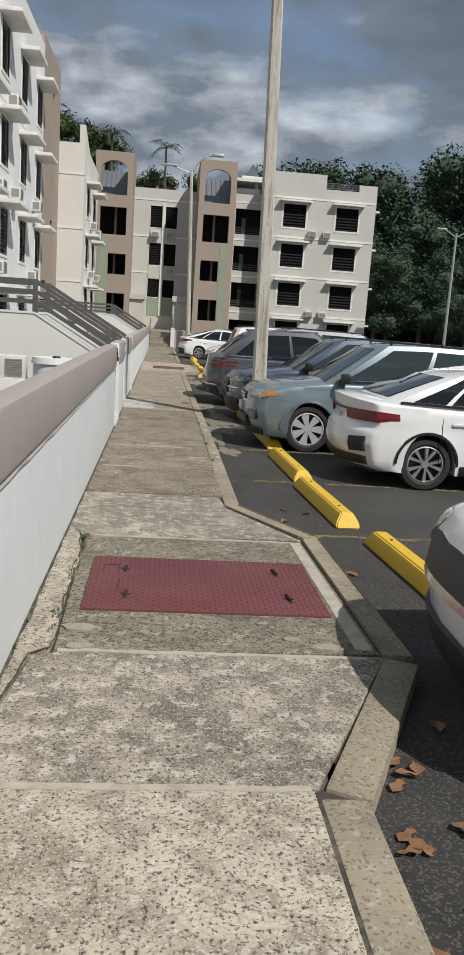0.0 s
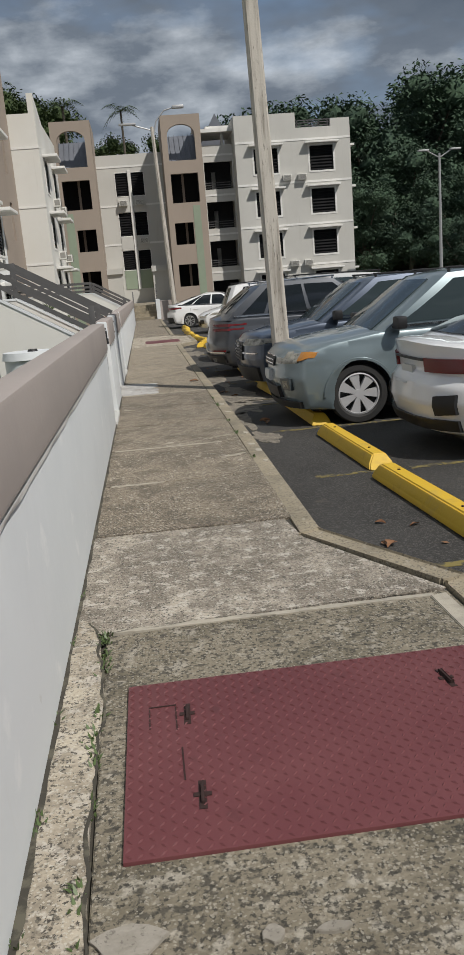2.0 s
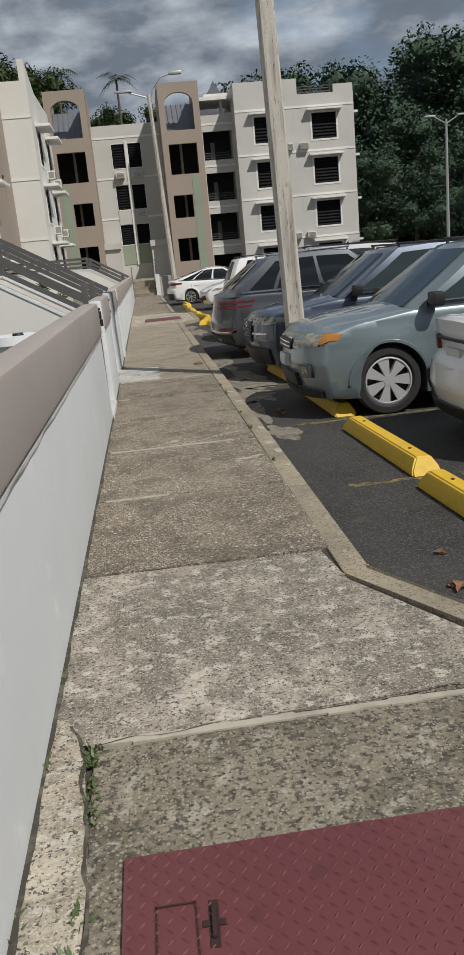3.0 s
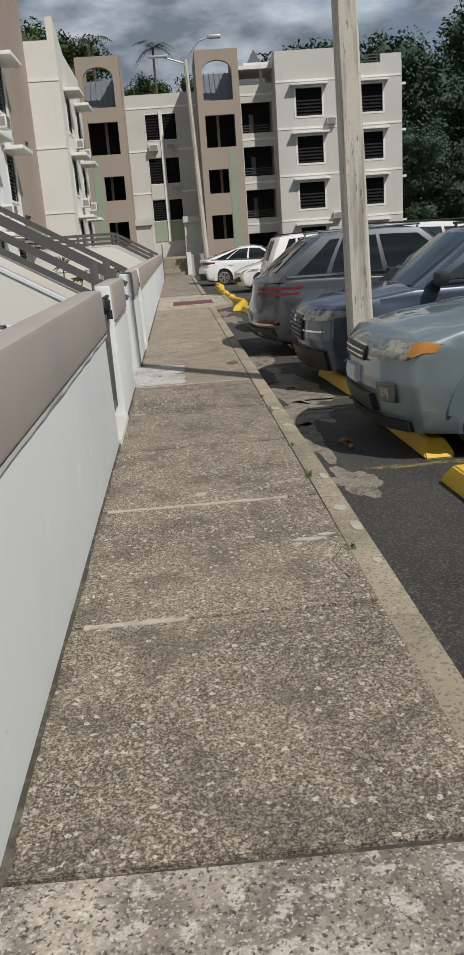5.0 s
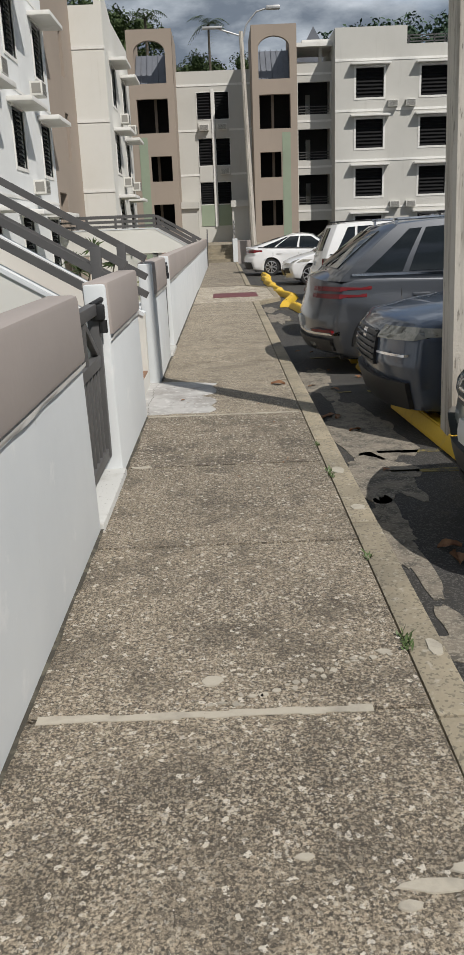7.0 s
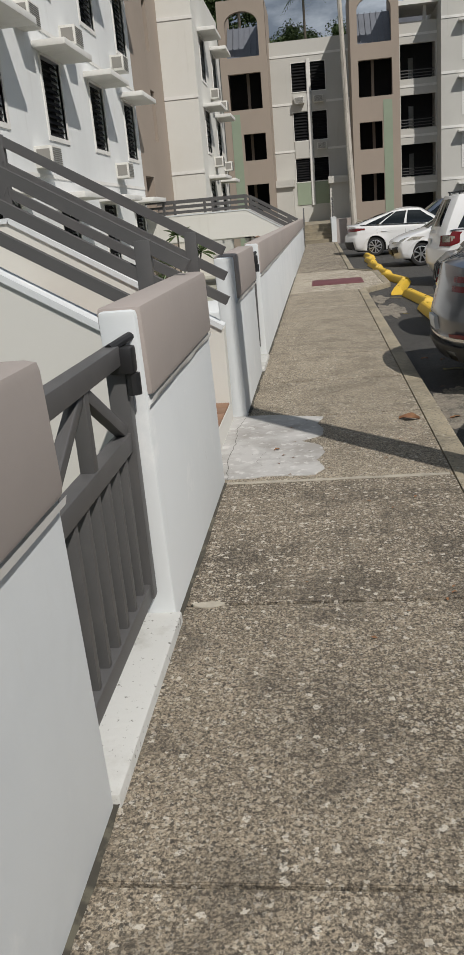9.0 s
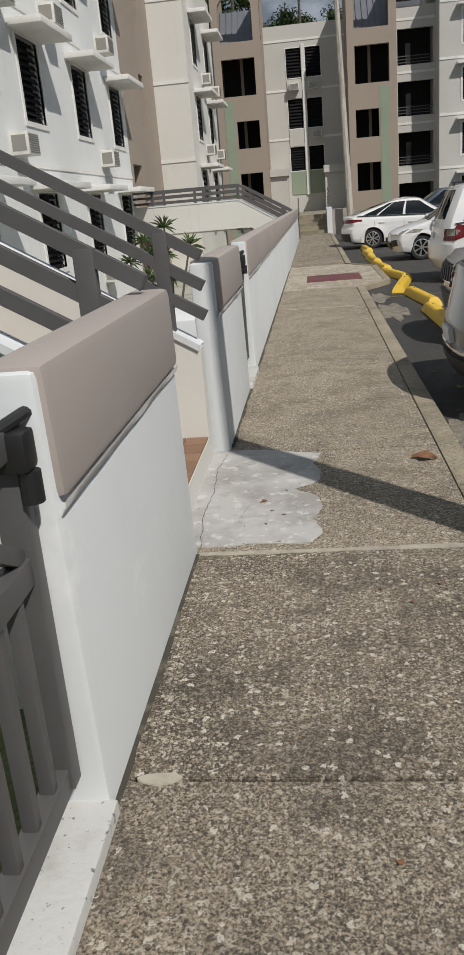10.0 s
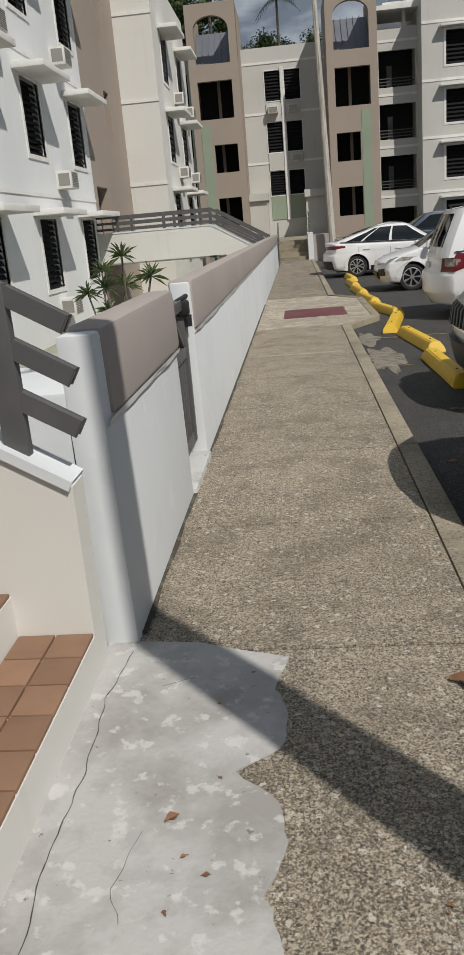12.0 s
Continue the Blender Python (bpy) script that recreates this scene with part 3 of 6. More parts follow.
def far_tower(x0, x1, flip):
    holes = [(0.46, 0.46 + 2.12, 8.25, 10.4), (0.44 if flip else 1.2, 1.9 if flip else 2.65, 5.12, 6.76), (0.44 if flip else 1.2, 1.95 if flip else 2.65, 1.9, 3.6)]
    w = x1 - x0
    bm = holed(bmesh.new(), facing_us(x0, 65.8), w, -0.7, 11.35, 0.35, holes)
    y0, y1 = 65.8, 66.15
    xa, xb = x0 + 0.45, x1 - 0.48
    arch = []
    n = 10
    for i in range(n + 1):
        a = math.pi * i / n
        arch.append(((xa + xb) / 2 - (xb - xa) / 2 * math.cos(a), 13.25 + 0.72 * math.sin(a)))
    top = 14.65
    for yy in (y0, y1):
        lp = [bm.verts.new((x0, yy, 11.35)), bm.verts.new((x0, yy, top))]
        for xq, zq in [(xa, 11.35), (xa, 13.25)]:
            lp.append(bm.verts.new((xq, yy, zq)))
        bm.faces.new((lp[0], lp[2], lp[3], lp[1]))
        rp = [bm.verts.new(p) for p in ((xb, yy, 11.35), (x1, yy, 11.35), (x1, yy, top), (xb, yy, 13.25))]
        bm.faces.new(rp)
        for i in range(n):
            (xq, zq), (xr, zr) = arch[i], arch[i + 1]
            tq, tr = x0 + (x1 - x0) * i / n, x0 + (x1 - x0) * (i + 1) / n
            bm.faces.new([bm.verts.new(p) for p in ((xq, yy, zq), (xr, yy, zr), (tr, yy, top), (tq, yy, top))])
    for p, q in [((xa, 11.35), (xa, 13.25)), ((xb, 11.35), (xb, 13.25)), ((x0, top), (x1, top))] + list(zip(arch[:-1], arch[1:])):
        bm.faces.new([bm.verts.new((p[0], y0, p[1])), bm.verts.new((q[0], y0, q[1])), bm.verts.new((q[0], y1, q[1])), bm.verts.new((p[0], y1, p[1]))])
    bmesh.ops.remove_doubles(bm, verts=bm.verts, dist=0.001)
    part("tower_front", bm, M_BEIGE, far)
    for x in (x0, x1 - 0.3):
        part("tower_side", box(x, x + 0.3, 66.15, 71, -0.7, 14.65), M_BEIGE, far)
    # added sheet behind the stairs, stairwell shade put into its near black
    part("stair_shade", box(x0 + 0.3, x1 - 0.3, 68.6, 68.7, -0.7, 11.2), M_OPENING_SHADE, far)
    for z in (1.6, 4.8, 8.0, 11.1):
        part("landing", box(x0 + 0.3, x1 - 0.3, 66.15, 68.6, z - 0.2, z), M_BEIGE, far)
    px = x0 + (1.35 if flip else 1.55)
    part("inner_pillar", box(px, px + 0.18, 67.2, 67.4, -0.7, 11.0), M_BEIGE, far)
    bm = bmesh.new()
    bm.faces.new([bm.verts.new(p) for p in ((x0 + 0.3, 66.9, 11.3), (x1 - 0.3, 66.9, 11.3), (x1 - 0.3, 69.2, 13.7), (x0 + 0.3, 69.2, 13.7))])
    rf = part("tower_roof", bm, M_ROOFMETAL, far, "grey-blue standing seam roof inside the tower arch")
    for i in range(7):
        xr = x0 + 0.36 + (w - 0.72) * i / 6
        part("seam", bar(bmesh.new(), (xr, 66.88, 11.34), (xr, 69.2, 13.76), 0.05, 0.07, 0), M_ROOFMETAL, rf)
    part("green_stripe", box(x0 + (1.98 if flip else 0.45), x0 + (2.55 if flip else 1.05), 65.78, 65.797, -0.7, 8.0), M_GREEN, far, "sage green painted stripe")


far_tower(-6.03, -2.98, False)
far_tower(2.33, 5.37, True)
mx0 = -2.98
holes = []
for z0, z1 in ((9.42, 11.2), (6.3, 8.12), (3.6, 5.12)):
    holes += [(1.42, 2.40, z0, z1), (2.70, 3.70, z0, z1)]
part("middle_wall", holed(bmesh.new(), facing_us(mx0, 69.2), 5.31, -0.7, 12.6, 0.3, holes), M_FAR, far)
for z in (11.62, 8.62, 5.6):
    part("floor_band", box(mx0, 2.33, 69.17, 69.198, z, z + 0.14), M_TRIM, far)
for h in holes:
    louvre_window(far, facing_us(mx0 + h[0], 69.2) @ Matrix.Translation((0, 0, h[2])), h[1] - h[0], h[3] - h[2], 9, 0.05)
part("mullion", box(mx0 + 2.44, mx0 + 2.66, 69.1, 69.198, 2.0, 11.4), M_TRIM, far)
for a, b in ((1.42, 2.40), (2.70, 3.70)):
    part("green_panel", box(mx0 + a, mx0 + b, 69.16, 69.198, 2.05, 3.54), M_GREEN, far, "sage green painted panel")
    for z in (8.17, 5.17):
        part("spandrel", box(mx0 + a, mx0 + b, 69.14, 69.198, z, z + 1.08), M_FAR, far)
for x in (-2.55, 1.35):
    part("entrance_block", box(x - 0.65, x + 0.75, 67.6, 69.17, -0.7, 3.3), M_FAR, far)
    part("canopy", box(x - 0.72, x + 0.82, 67.4, 69.17, 3.3, 3.75), M_FAR, far)
for x, z in ((-1.1, 8.85), (0.2, 8.85), (0.3, 5.85)):
    air_conditioner(facing_us(x, 69.14) @ Matrix.Translation((0, 0, z)))
# balconies
holes = [(0.16, 2.40, z, z + 2.05) for z in (9.2, 6.2, 3.2, 0.1)]
part("balcony_front", holed(bmesh.new(), facing_us(5.37, 67.0), 2.5, -0.7, 12.5, 0.25, holes), M_FAR, far)
# back wall coloured near black for the shade within the balconies
part("balcony_back_shade", holed(bmesh.new(), facing_us(5.37, 69.3), 2.5, -0.7, 12.0, 0.2, [(0.9, 1.25, z, z + 1.4) for z in (9.4, 6.4, 3.4)]), M_OPENING_SHADE, far)
for z in (9.2, 6.25, 3.25):
    part("balcony_floor", box(5.37, 7.87, 67.25, 69.3, z - 0.2, z), M_FAR, far)
    bm = bmesh.new()
    for dz in (0.15, 0.33, 0.51):
        bar(bm, (5.45, 67.1, z + dz), (7.7, 67.1, z + dz), 0.04, 0.05, 0)
    part("balcony_rail", bm, M_RAIL, far)
for z in (11.7, 8.7, 5.7, 2.75):
    part("floor_band", box(5.38, 7.87, 66.975, 66.998, z, z + 0.14), M_TRIM, far)
part("roof_canopy", box(5.2, 8.2, 66.4, 70, 13.35, 13.6), M_TRIM, far)
part("roof_canopy", box(5.9, 8.6, 67.4, 71, 13.75, 13.95), M_TRIM, far)
part("roof_post", box(7.0, 7.2, 67.0, 67.2, 12.5, 13.35), M_FAR, far)
# block with hooded windows
rx0 = 7.87
holes = []
for z0 in (9.88, 6.72, 3.60, 0.47):
    holes += [(9.28 - rx0, 11.14 - rx0, z0, z0 + 1.82), (13.66 - rx0, 15.52 - rx0, z0, z0 + 1.82)]
part("front_wall", holed(bmesh.new(), facing_us(rx0, 65.2), 9.05, -0.7, 13.05, 0.3, holes), M_FAR, far)
part("parapet", box(rx0, 12.65, 65.2, 65.5, 13.05, 14.15), M_FAR, far)
part("parapet", box(15.4, 16.9, 65.2, 65.5, 13.05, 13.6), M_FAR, far)
part("side_wall", box(rx0, rx0 + 0.3, 65.5, 72, -0.7, 14.15), M_FAR, far)
part("side_wall", box(16.6, 16.9, 65.5, 72, -0.7, 13.5), M_FAR, far)
part("roof", box(rx0 + 0.3, 16.6, 65.5, 76, 12.8, 13.0), M_FAR, far)
bm = bmesh.new()
for z in (13.2, 13.4, 13.58):
    bar(bm, (12.65, 65.35, z), (15.4, 65.35, z), 0.05, 0.06, 0)
for x in (12.8, 13.7, 14.5, 15.2):
    bar(bm, (x, 65.35, 13.05), (x, 65.35, 13.6), 0.05, 0.06, 0)
part("roof_rail", bm, M_RAIL, far)
for h in holes:
    mm = facing_us(rx0 + h[0], 65.2) @ Matrix.Translation((0, 0, h[2]))
    louvre_window(far, mm, h[1] - h[0], 1.82, 8, 0.13)
    hood(far, mm @ Matrix.Translation((0, 0, 1.97)), h[1] - h[0], 0.5, 0.12)
for z in (11.95, 8.85, 5.7, 2.6):
    part("floor_band", box(rx0, 16.9, 65.17, 65.198, z + 0.17, z + 0.32), M_TRIM, far)
for x, z in ((11.75, 9.45), (12.95, 9.45), (12.0, 3.0), (13.1, 3.0)):
    air_conditioner(facing_us(x, 65.2) @ Matrix.Translation((0, 0, z)))
for z in (10.4, 7.3, 4.1, 1.0):
    part("side_hood", box(16.9, 17.5, 66.2, 68.0, z + 1.3, z + 1.45), M_TRIM, far)
    # window isn't cut out: its dark inside is only the slab's colour
    part("side_window", box(16.88, 16.93, 66.5, 67.6, z, z + 1.2), M_OPENING_SHADE, far)
for x0, x1, y in ((5.6, 9.0, 73.0), (9.2, 13.0, 76.0)):
    bm = bmesh.new()
    vs = [bm.verts.new(p) for p in ((x0, y, 13), (x1, y, 13), ((x0 + x1) / 2, y, 16.0), (x0, y + 6, 13), (x1, y + 6, 13), ((x0 + x1) / 2, y + 6, 16.0))]
    for f in ((0, 1, 2), (3, 5, 4), (0, 2, 5, 3), (1, 4, 5, 2), (0, 3, 4, 1)):
        bm.faces.new([vs[i] for i in f])
    part("gable_roof", bm, M_ROOFMETAL, far)
part("back_wall", box(-14, 16.6, 76, 76.3, -0.7, 12.3), M_FAR, far)
part("left_wall", holed(bmesh.new(), facing_us(-14, 67.0), 7.9, -0.7, 12.4, 0.3, [(5.3, 7.7, z, z + 1.95) for z in (9.2, 6.25, 3.25, 0.1)]), M_FAR, far)
# added dark sheet, painted shade behind the left wall's openings
part("left_shade", box(-14, -6.1, 69.0, 69.1, -0.7, 12), M_OPENING_SHADE, far)

# steps at the end of the walk
st = thing("end_steps", (0, 0, 0), "concrete steps with dark rails at the end of the walk", "steps")
for i in range(5):
    part("step", box(-0.95, 0.45, 51.5 + 0.32 * i, 54.0, -0.1 + 0.18 * i if i else -0.1, 0.18 * (i + 1)), M_KERB, st)
part("cheek_wall", box(0.45, 0.7, 51.3, 55, -0.1, 1.2), M_WHITE, st)
part("planter_wall", box(0.7, 1.6, 51.6, 53, -0.1, 1.1), M_BAND, st)
part("landing", box(-3.2, 2.2, 53.2, 69, -0.1, 0.88), M_KERB, st)
for x in (-0.95, 0.55):
    bm = bmesh.new()
    for dz in (0.35, 0.6, 0.85):
        bar(bm, (x, 51.4, 0.2 + dz + (0.9 if x > 0 else 0)), (x, 53.4, 0.9 + dz + (0.4 if x > 0 else 0)), 0.05, 0.06, 0)
    bar(bm, (x, 51.5, 0), (x, 51.5, 1.1), 0.05, 0.06, 0)
    bar(bm, (x, 53.3, 0.8), (x, 53.3, 1.75), 0.05, 0.06, 0)
    part("rail", bm, M_RAIL, st)

# retained ground of the walk and courtyard paving
court = part("courtyard", box(LBX, WX - 0.24, 15.2, 46, -0.70, -0.62), M_COURT)
tagged(court, "weathered concrete courtyard below the walk", "courtyard", kind="structure")

# ---- pavement ----
pavement = part("pavement", box(WX - 0.13, 0.60, -9, 53.0, -0.65, -0.02), M_JOINT)
tagged(pavement, "old concrete walk of aggregate slabs with dirty joints", "pavement", kind="structure")
bulb = [(0.55, 0.76), (1.20, 2.02), (1.16, 4.42), (0.55, 5.50)]
part("pavement_base", prism(bulb, -0.65, -0.02), M_JOINT, pavement)
part("pavement_base", prism([(0.55, 25.6), (1.24, 26.6), (1.24, 30.0), (0.55, 31.2)], -0.65, -0.02), M_JOINT, pavement)


def slab(points, mat, z=0.0, name="slab"):
    return part(name, prism(points, -0.03, z, 0.004), mat, pavement)


G = 0.007
IN = 0.53
slab([(WX - 0.12, -9), (0.47, -9), (0.47, 0.74), (WX - 0.12, 0.74)], M_OLDCON)
slab([(-0.85, 0.76), (0.49, 0.76), (1.09, 1.98), (1.09, 2.02), (-0.66, 1.97), (-0.78, 1.90), (-0.80, 1.7), (-0.82, 1.5), (-0.85, 1.2)], M_OLDGREY)
slab([(-0.68, 2.00), (1.09, 2.05), (1.04, 4.31), (-0.72, 4.23)], M_MOSS, -0.004)
slab([(-0.76, 4.26), (1.05, 4.34), (0.50, 5.42), (0.46, 5.87), (WX - 0.06, 5.89), (WX - 0.06, 4.4)], M_OLDGREY)
slab([(WX - 0.1, 0.76), (-0.86, 0.76), (-0.86, 1.2), (-0.83, 1.5), (-0.81, 1.75), (-0.79, 1.92), (-0.70, 2.0), (-0.69, 2.2), (-0.71, 2.8), (-0.70, 3.6), (-0.745, 4.15), (-0.80, 4.4), (WX - 0.1, 4.55)], M_OLDCON, 0.010, "edge_strip")
slab([(0.965, 2.1), (1.065, 2.1), (1.02, 4.27), (0.93, 4.25)], M_MORTAR, 0.003, "edge_strip")
ys = [5.90, 7.36, 8.96, 10.50, 12.0, 13.62, 15.25, 16.65, 18.12, 19.7, 21.2, 22.8, 25.6]
for a, b in zip(ys[:-1], ys[1:]):
    slab([(WX - 0.05, a + G), (IN - 0.01, a + G), (IN - 0.01, b - G), (WX - 0.05, b - G)], M_AGGDARK if 11.9 < a < 13 else M_AGG if b < 14 else M_AGGPALE)
slab([(WX, 25.61), (IN, 25.61), (1.1, 26.6), (1.1, 30.0), (0.5, 31.2), (WX, 31.2)], M_OLDCON)
ys = [31.2, 33.0, 35.0, 37.0, 39.0, 41.0, 43.0, 45.0, 47.0, 49.0, 51.5]
for a, b in zip(ys[:-1], ys[1:]):
    slab([(WX, a + G), (IN - 0.01, a + G), (IN - 0.01, b - G), (WX, b - G)], M_AGG)
for y, x0, x1 in ((7.36, -0.81, -0.35), (8.96, -0.83, 0.32), (13.62, -0.86, 0.5), (0.75, -0.85, 0.46), (4.265, -0.7, 0.95), (1.99, -0.66, 1.0), (22.8, -0.7, 0.4)):
    bm = bmesh.new()
    n = 14
    for i in range(n):
        xa, xb = x0 + (x1 - x0) * i / n, x0 + (x1 - x0) * (i + 1) / n
        add_box(bm, xa, xb, y - 0.014 - 0.010 * random.random(), y + 0.012 + 0.012 * random.random(), -0.02, 0.003)
    part("joint_mortar", bm, M_MORTAR, pavement, "pale mortar in a slab joint")


def blob(cx, cy, rx, ry, z, mat, name, rough=0.18, n=64, parent=None):
    pts = []
    s = random.random() * 9
    for i in range(n):
        a = 2 * math.pi * i / n
        k = 1 + rough * noise.noise(Vector((math.cos(a) * 1.7 + s, math.sin(a) * 1.7, s))) * 2 + 0.6 * rough * noise.noise(Vector((math.cos(a) * 7 + s, math.sin(a) * 7, s)))
        pts.append((cx + rx * k * math.cos(a), cy + ry * k * math.sin(a)))
    return part(name, prism(pts, z - 0.02, z), mat, parent)


pts = [(-1.0, 13.70), (-0.70, 13.70), (-0.62, 13.73), (-0.50, 13.72), (-0.37, 13.71)]
for i in range(40):
    y = 13.72 + 1.46 * i / 39
    lobe = 0.05 * abs(math.sin(6.5 * y)) + 0.03 * noise.noise(Vector((0, y * 9, 4))) + 0.012 * noise.noise(Vector((0, y * 30, 4)))
    pts.append((-0.30 + lobe - 0.05 * max(0, 1 - (y - 13.72) / 0.15) - 0.10 * math.exp(-((y - 14.5) / 0.09) ** 2), y))
pts += [(-0.45, 15.25), (-0.62, 15.32), (-1.0, 15.36)]
part("cement_patch", prism(pts, -0.02, 0.005), M_PATCH, pavement, "smooth pale cement repair in front of the steps")
M_SCRAP = material("grey_mortar_scrap", (0.30, 0.275, 0.235), 0.9, spots=[("noise", 14, 0.45, 0.65, (0.22, 0.20, 0.165), 0.7), ("noise", 60, 0.58, 0.64, (0.10, 0.09, 0.075), 0.6)], bump=0.4, bump_scale=70)


def scrap(cx, cy, rx, ry, z=0.008, mat=M_SCRAP):
    """A thin broken-edged flake of mortar."""
    n = 11
    pts_ = []
    for k in range(n):
        a = 2 * math.pi * (k + random.uniform(-0.3, 0.3)) / n
        q = random.uniform(0.72, 1.1)
        pts_.append((cx + rx * q * math.cos(a), cy + ry * q * math.sin(a)))
    part("mortar_patch", prism(pts_, z - 0.02, z, 0.002), mat, pavement)


for cx, cy, rx, ry in ((-0.57, 2.31, 0.11, 0.055), (-0.55, 2.05, 0.075, 0.05), (-0.21, 2.26, 0.03, 0.035), (-0.05, 2.25, 0.05, 0.02), (0.62, 2.22, 0.055, 0.03), (0.81, 2.12, 0.10, 0.05)):
    scrap(cx, cy, rx, ry)
for cx, cy, rx, ry in ((0.34, 8.19, 0.10, 0.030), (0.44, 8.24, 0.06, 0.022), (0.26, 8.13, 0.035, 0.02), (0.02, 8.30, 0.03, 0.014), (0.43, 9.33, 0.035, 0.022), (-0.23, 9.17, 0.04, 0.04), (0.395, 7.93, 0.028, 0.02),
                       (0.60, 8.66, 0.045, 0.06), (0.63, 8.33, 0.04, 0.10), (0.63, 9.35, 0.03, 0.09), (0.62, 7.82, 0.028, 0.04), (0.60, 11.0, 0.05, 0.05), (0.59, 11.75, 0.05, 0.08), (-0.76, 12.0, 0.08, 0.03)):
    scrap(cx, cy, rx, ry, 0.004, M_MORTAR)


# kerb stones
def kerb_line(points, lengths=1.9, half=0.075, top=0.0):
    for (x0, y0), (x1, y1) in zip(points[:-1], points[1:]):
        d = Vector((x1 - x0, y1 - y0, 0))
        n = max(1, round(d.length / lengths))
        for i in range(n):
            a = Vector((x0, y0, 0)) + d * (i / n)
            b = Vector((x0, y0, 0)) + d * ((i + 1) / n)
            bm = bmesh.new()
            q = d.to_track_quat("X", "Z").to_matrix().to_4x4()
            add_box(bm, 0.003, (b - a).length - 0.003, -half, half, -0.4, top, 0.018, Matrix.Translation(a) @ q)
            part("kerb_stone", bm, M_KERB, kerb)


kerb = thing("kerb", (0, 0, 0), "weathered concrete kerb stones along the car park", "kerb", kind="structure")
kerb_line([(0.585, -9), (0.585, 0.72)], 1.9, 0.095, -0.014)
kerb_line([(0.60, 0.72), (1.19, 1.98)], 1.9, 0.095)
kerb_line([(1.18, 2.0), (1.13, 4.42)])
kerb_line([(1.13, 4.42), (0.56, 5.50)])
kerb_line([(0.575, 5.52), (0.60, 8.9)])
kerb_line([(0.60, 8.9), (0.605, 25.6)])
kerb_line([(0.62, 25.6), (1.18, 26.6), (1.18, 30.0), (0.62, 31.2), (0.62, 51.5)])


# steel hatch
def hatch(x0, x1, y0, y1, detail):
    h = thing("steel_hatch", (0, 0, 0), "red oxide painted steel chequer plate hatch in the walk", "hatch")
    part("plate", box(x0, x1, y0, y1, -0.01, 0.010, 0.002), M_PLATE, h)
    if not detail:
        return
    bm = bmesh.new()
    nx, ny = 44, 32
    for i in range(nx):
        for j in range(ny):
            cx, cy = x0 + (i + 0.5) * (x1 - x0) / nx, y0 + (j + 0.5) * (y1 - y0) / ny
            a = radians(45 if (i + j) % 2 else -45)
            ux, uy = math.cos(a) * 0.0155, math.sin(a) * 0.0155
            px, py = -uy * 0.28, ux * 0.28
            v = [bm.verts.new(p) for p in ((cx - ux, cy - uy, 0.0102), (cx + px, cy + py, 0.0102), (cx + ux, cy + uy, 0.0102), (cx - px, cy - py, 0.0102), (cx, cy, 0.0165))]
            for k in range(4):
                bm.faces.new((v[k], v[(k + 1) % 4], v[4]))
    tread = part("tread", bm, M_PLATE, h, "raised lozenge tread")
    tread["kind"] = "stuff"
    for cx, cy, a in ((-0.345, 2.86, 88), (-0.367, 3.38, 88), (0.705, 2.87, 96), (0.685, 3.40, 96)):
        bm = bmesh.new()
        mm = pose(cx, cy, 0, 0, 0, a)
        add_box(bm, -0.075, 0.075, -0.013, 0.013, 0.010, 0.0125, 0, mm)
        add_box(bm, -0.05, 0.05, -0.006, 0.006, 0.012, 0.024, 0.003, mm)
        add_box(bm, -0.01, 0.01, -0.03, 0.03, 0.010, 0.014, 0, mm)
        part("lifting_handle", bm, M_RUST, h, "rusty recessed lifting handle")
    bm = bmesh.new()
    for a in ((-0.516, -0.511, 3.30, 3.46), (-0.413, -0.408, 3.27, 3.46), (-0.516, -0.41, 3.455, 3.46), (-0.40, -0.395, 2.95, 3.15)):
        add_box(bm, a[0], a[1], a[2], a[3], 0.0102, 0.0136)
    part("weld_mark", bm, M_RUST, h)


hatch(-0.60, 0.93, 2.59, 3.66, True)
hatch(-0.42, 0.72, 27.0, 28.4, False)

# ---- wheel stops ----
STOP = []


def wheel_stop(x, y, a, length=1.95):
    if not STOP:
        s = thing("wheel_stop", (0, 0, 0), "yellow painted concrete wheel stop on the asphalt", "wheel stop", "wheel stops")
        bm = bmesh.new()
        prof = [(-0.115, 0), (-0.115, 0.05), (-0.06, 0.14), (0.06, 0.14), (0.115, 0.05), (0.115, 0)]
        A = [[bm.verts.new((px, (-1 if k == 0 else 1) * (length / 2 - (0.09 * pz / 0.14)), pz)) for px, pz in prof] for k in (0, 1)]
        for k in (0, 1):
            bm.faces.new(A[k])
        for i in range(6):
            bm.faces.new((A[0][i], A[0][(i + 1) % 6], A[1][(i + 1) % 6], A[1][i]))
        bmesh.ops.bevel(bm, geom=bm.edges[:], offset=0.012, segments=2, affect="EDGES")
        part("block", bm, M_YELLOW, s)
        for yy in (-0.6, 0.6):
            part("pin", tube(bmesh.new(), (0, yy, 0.13), (0, yy, 0.146), 0.014, 0.014), M_RUST, s)
        STOP.append(s)
        s.matrix_basis = pose(x, y, PARK, 0, 0, a)
        return
    copy_thing(STOP[0], pose(x, y, PARK, 0, 0, a))


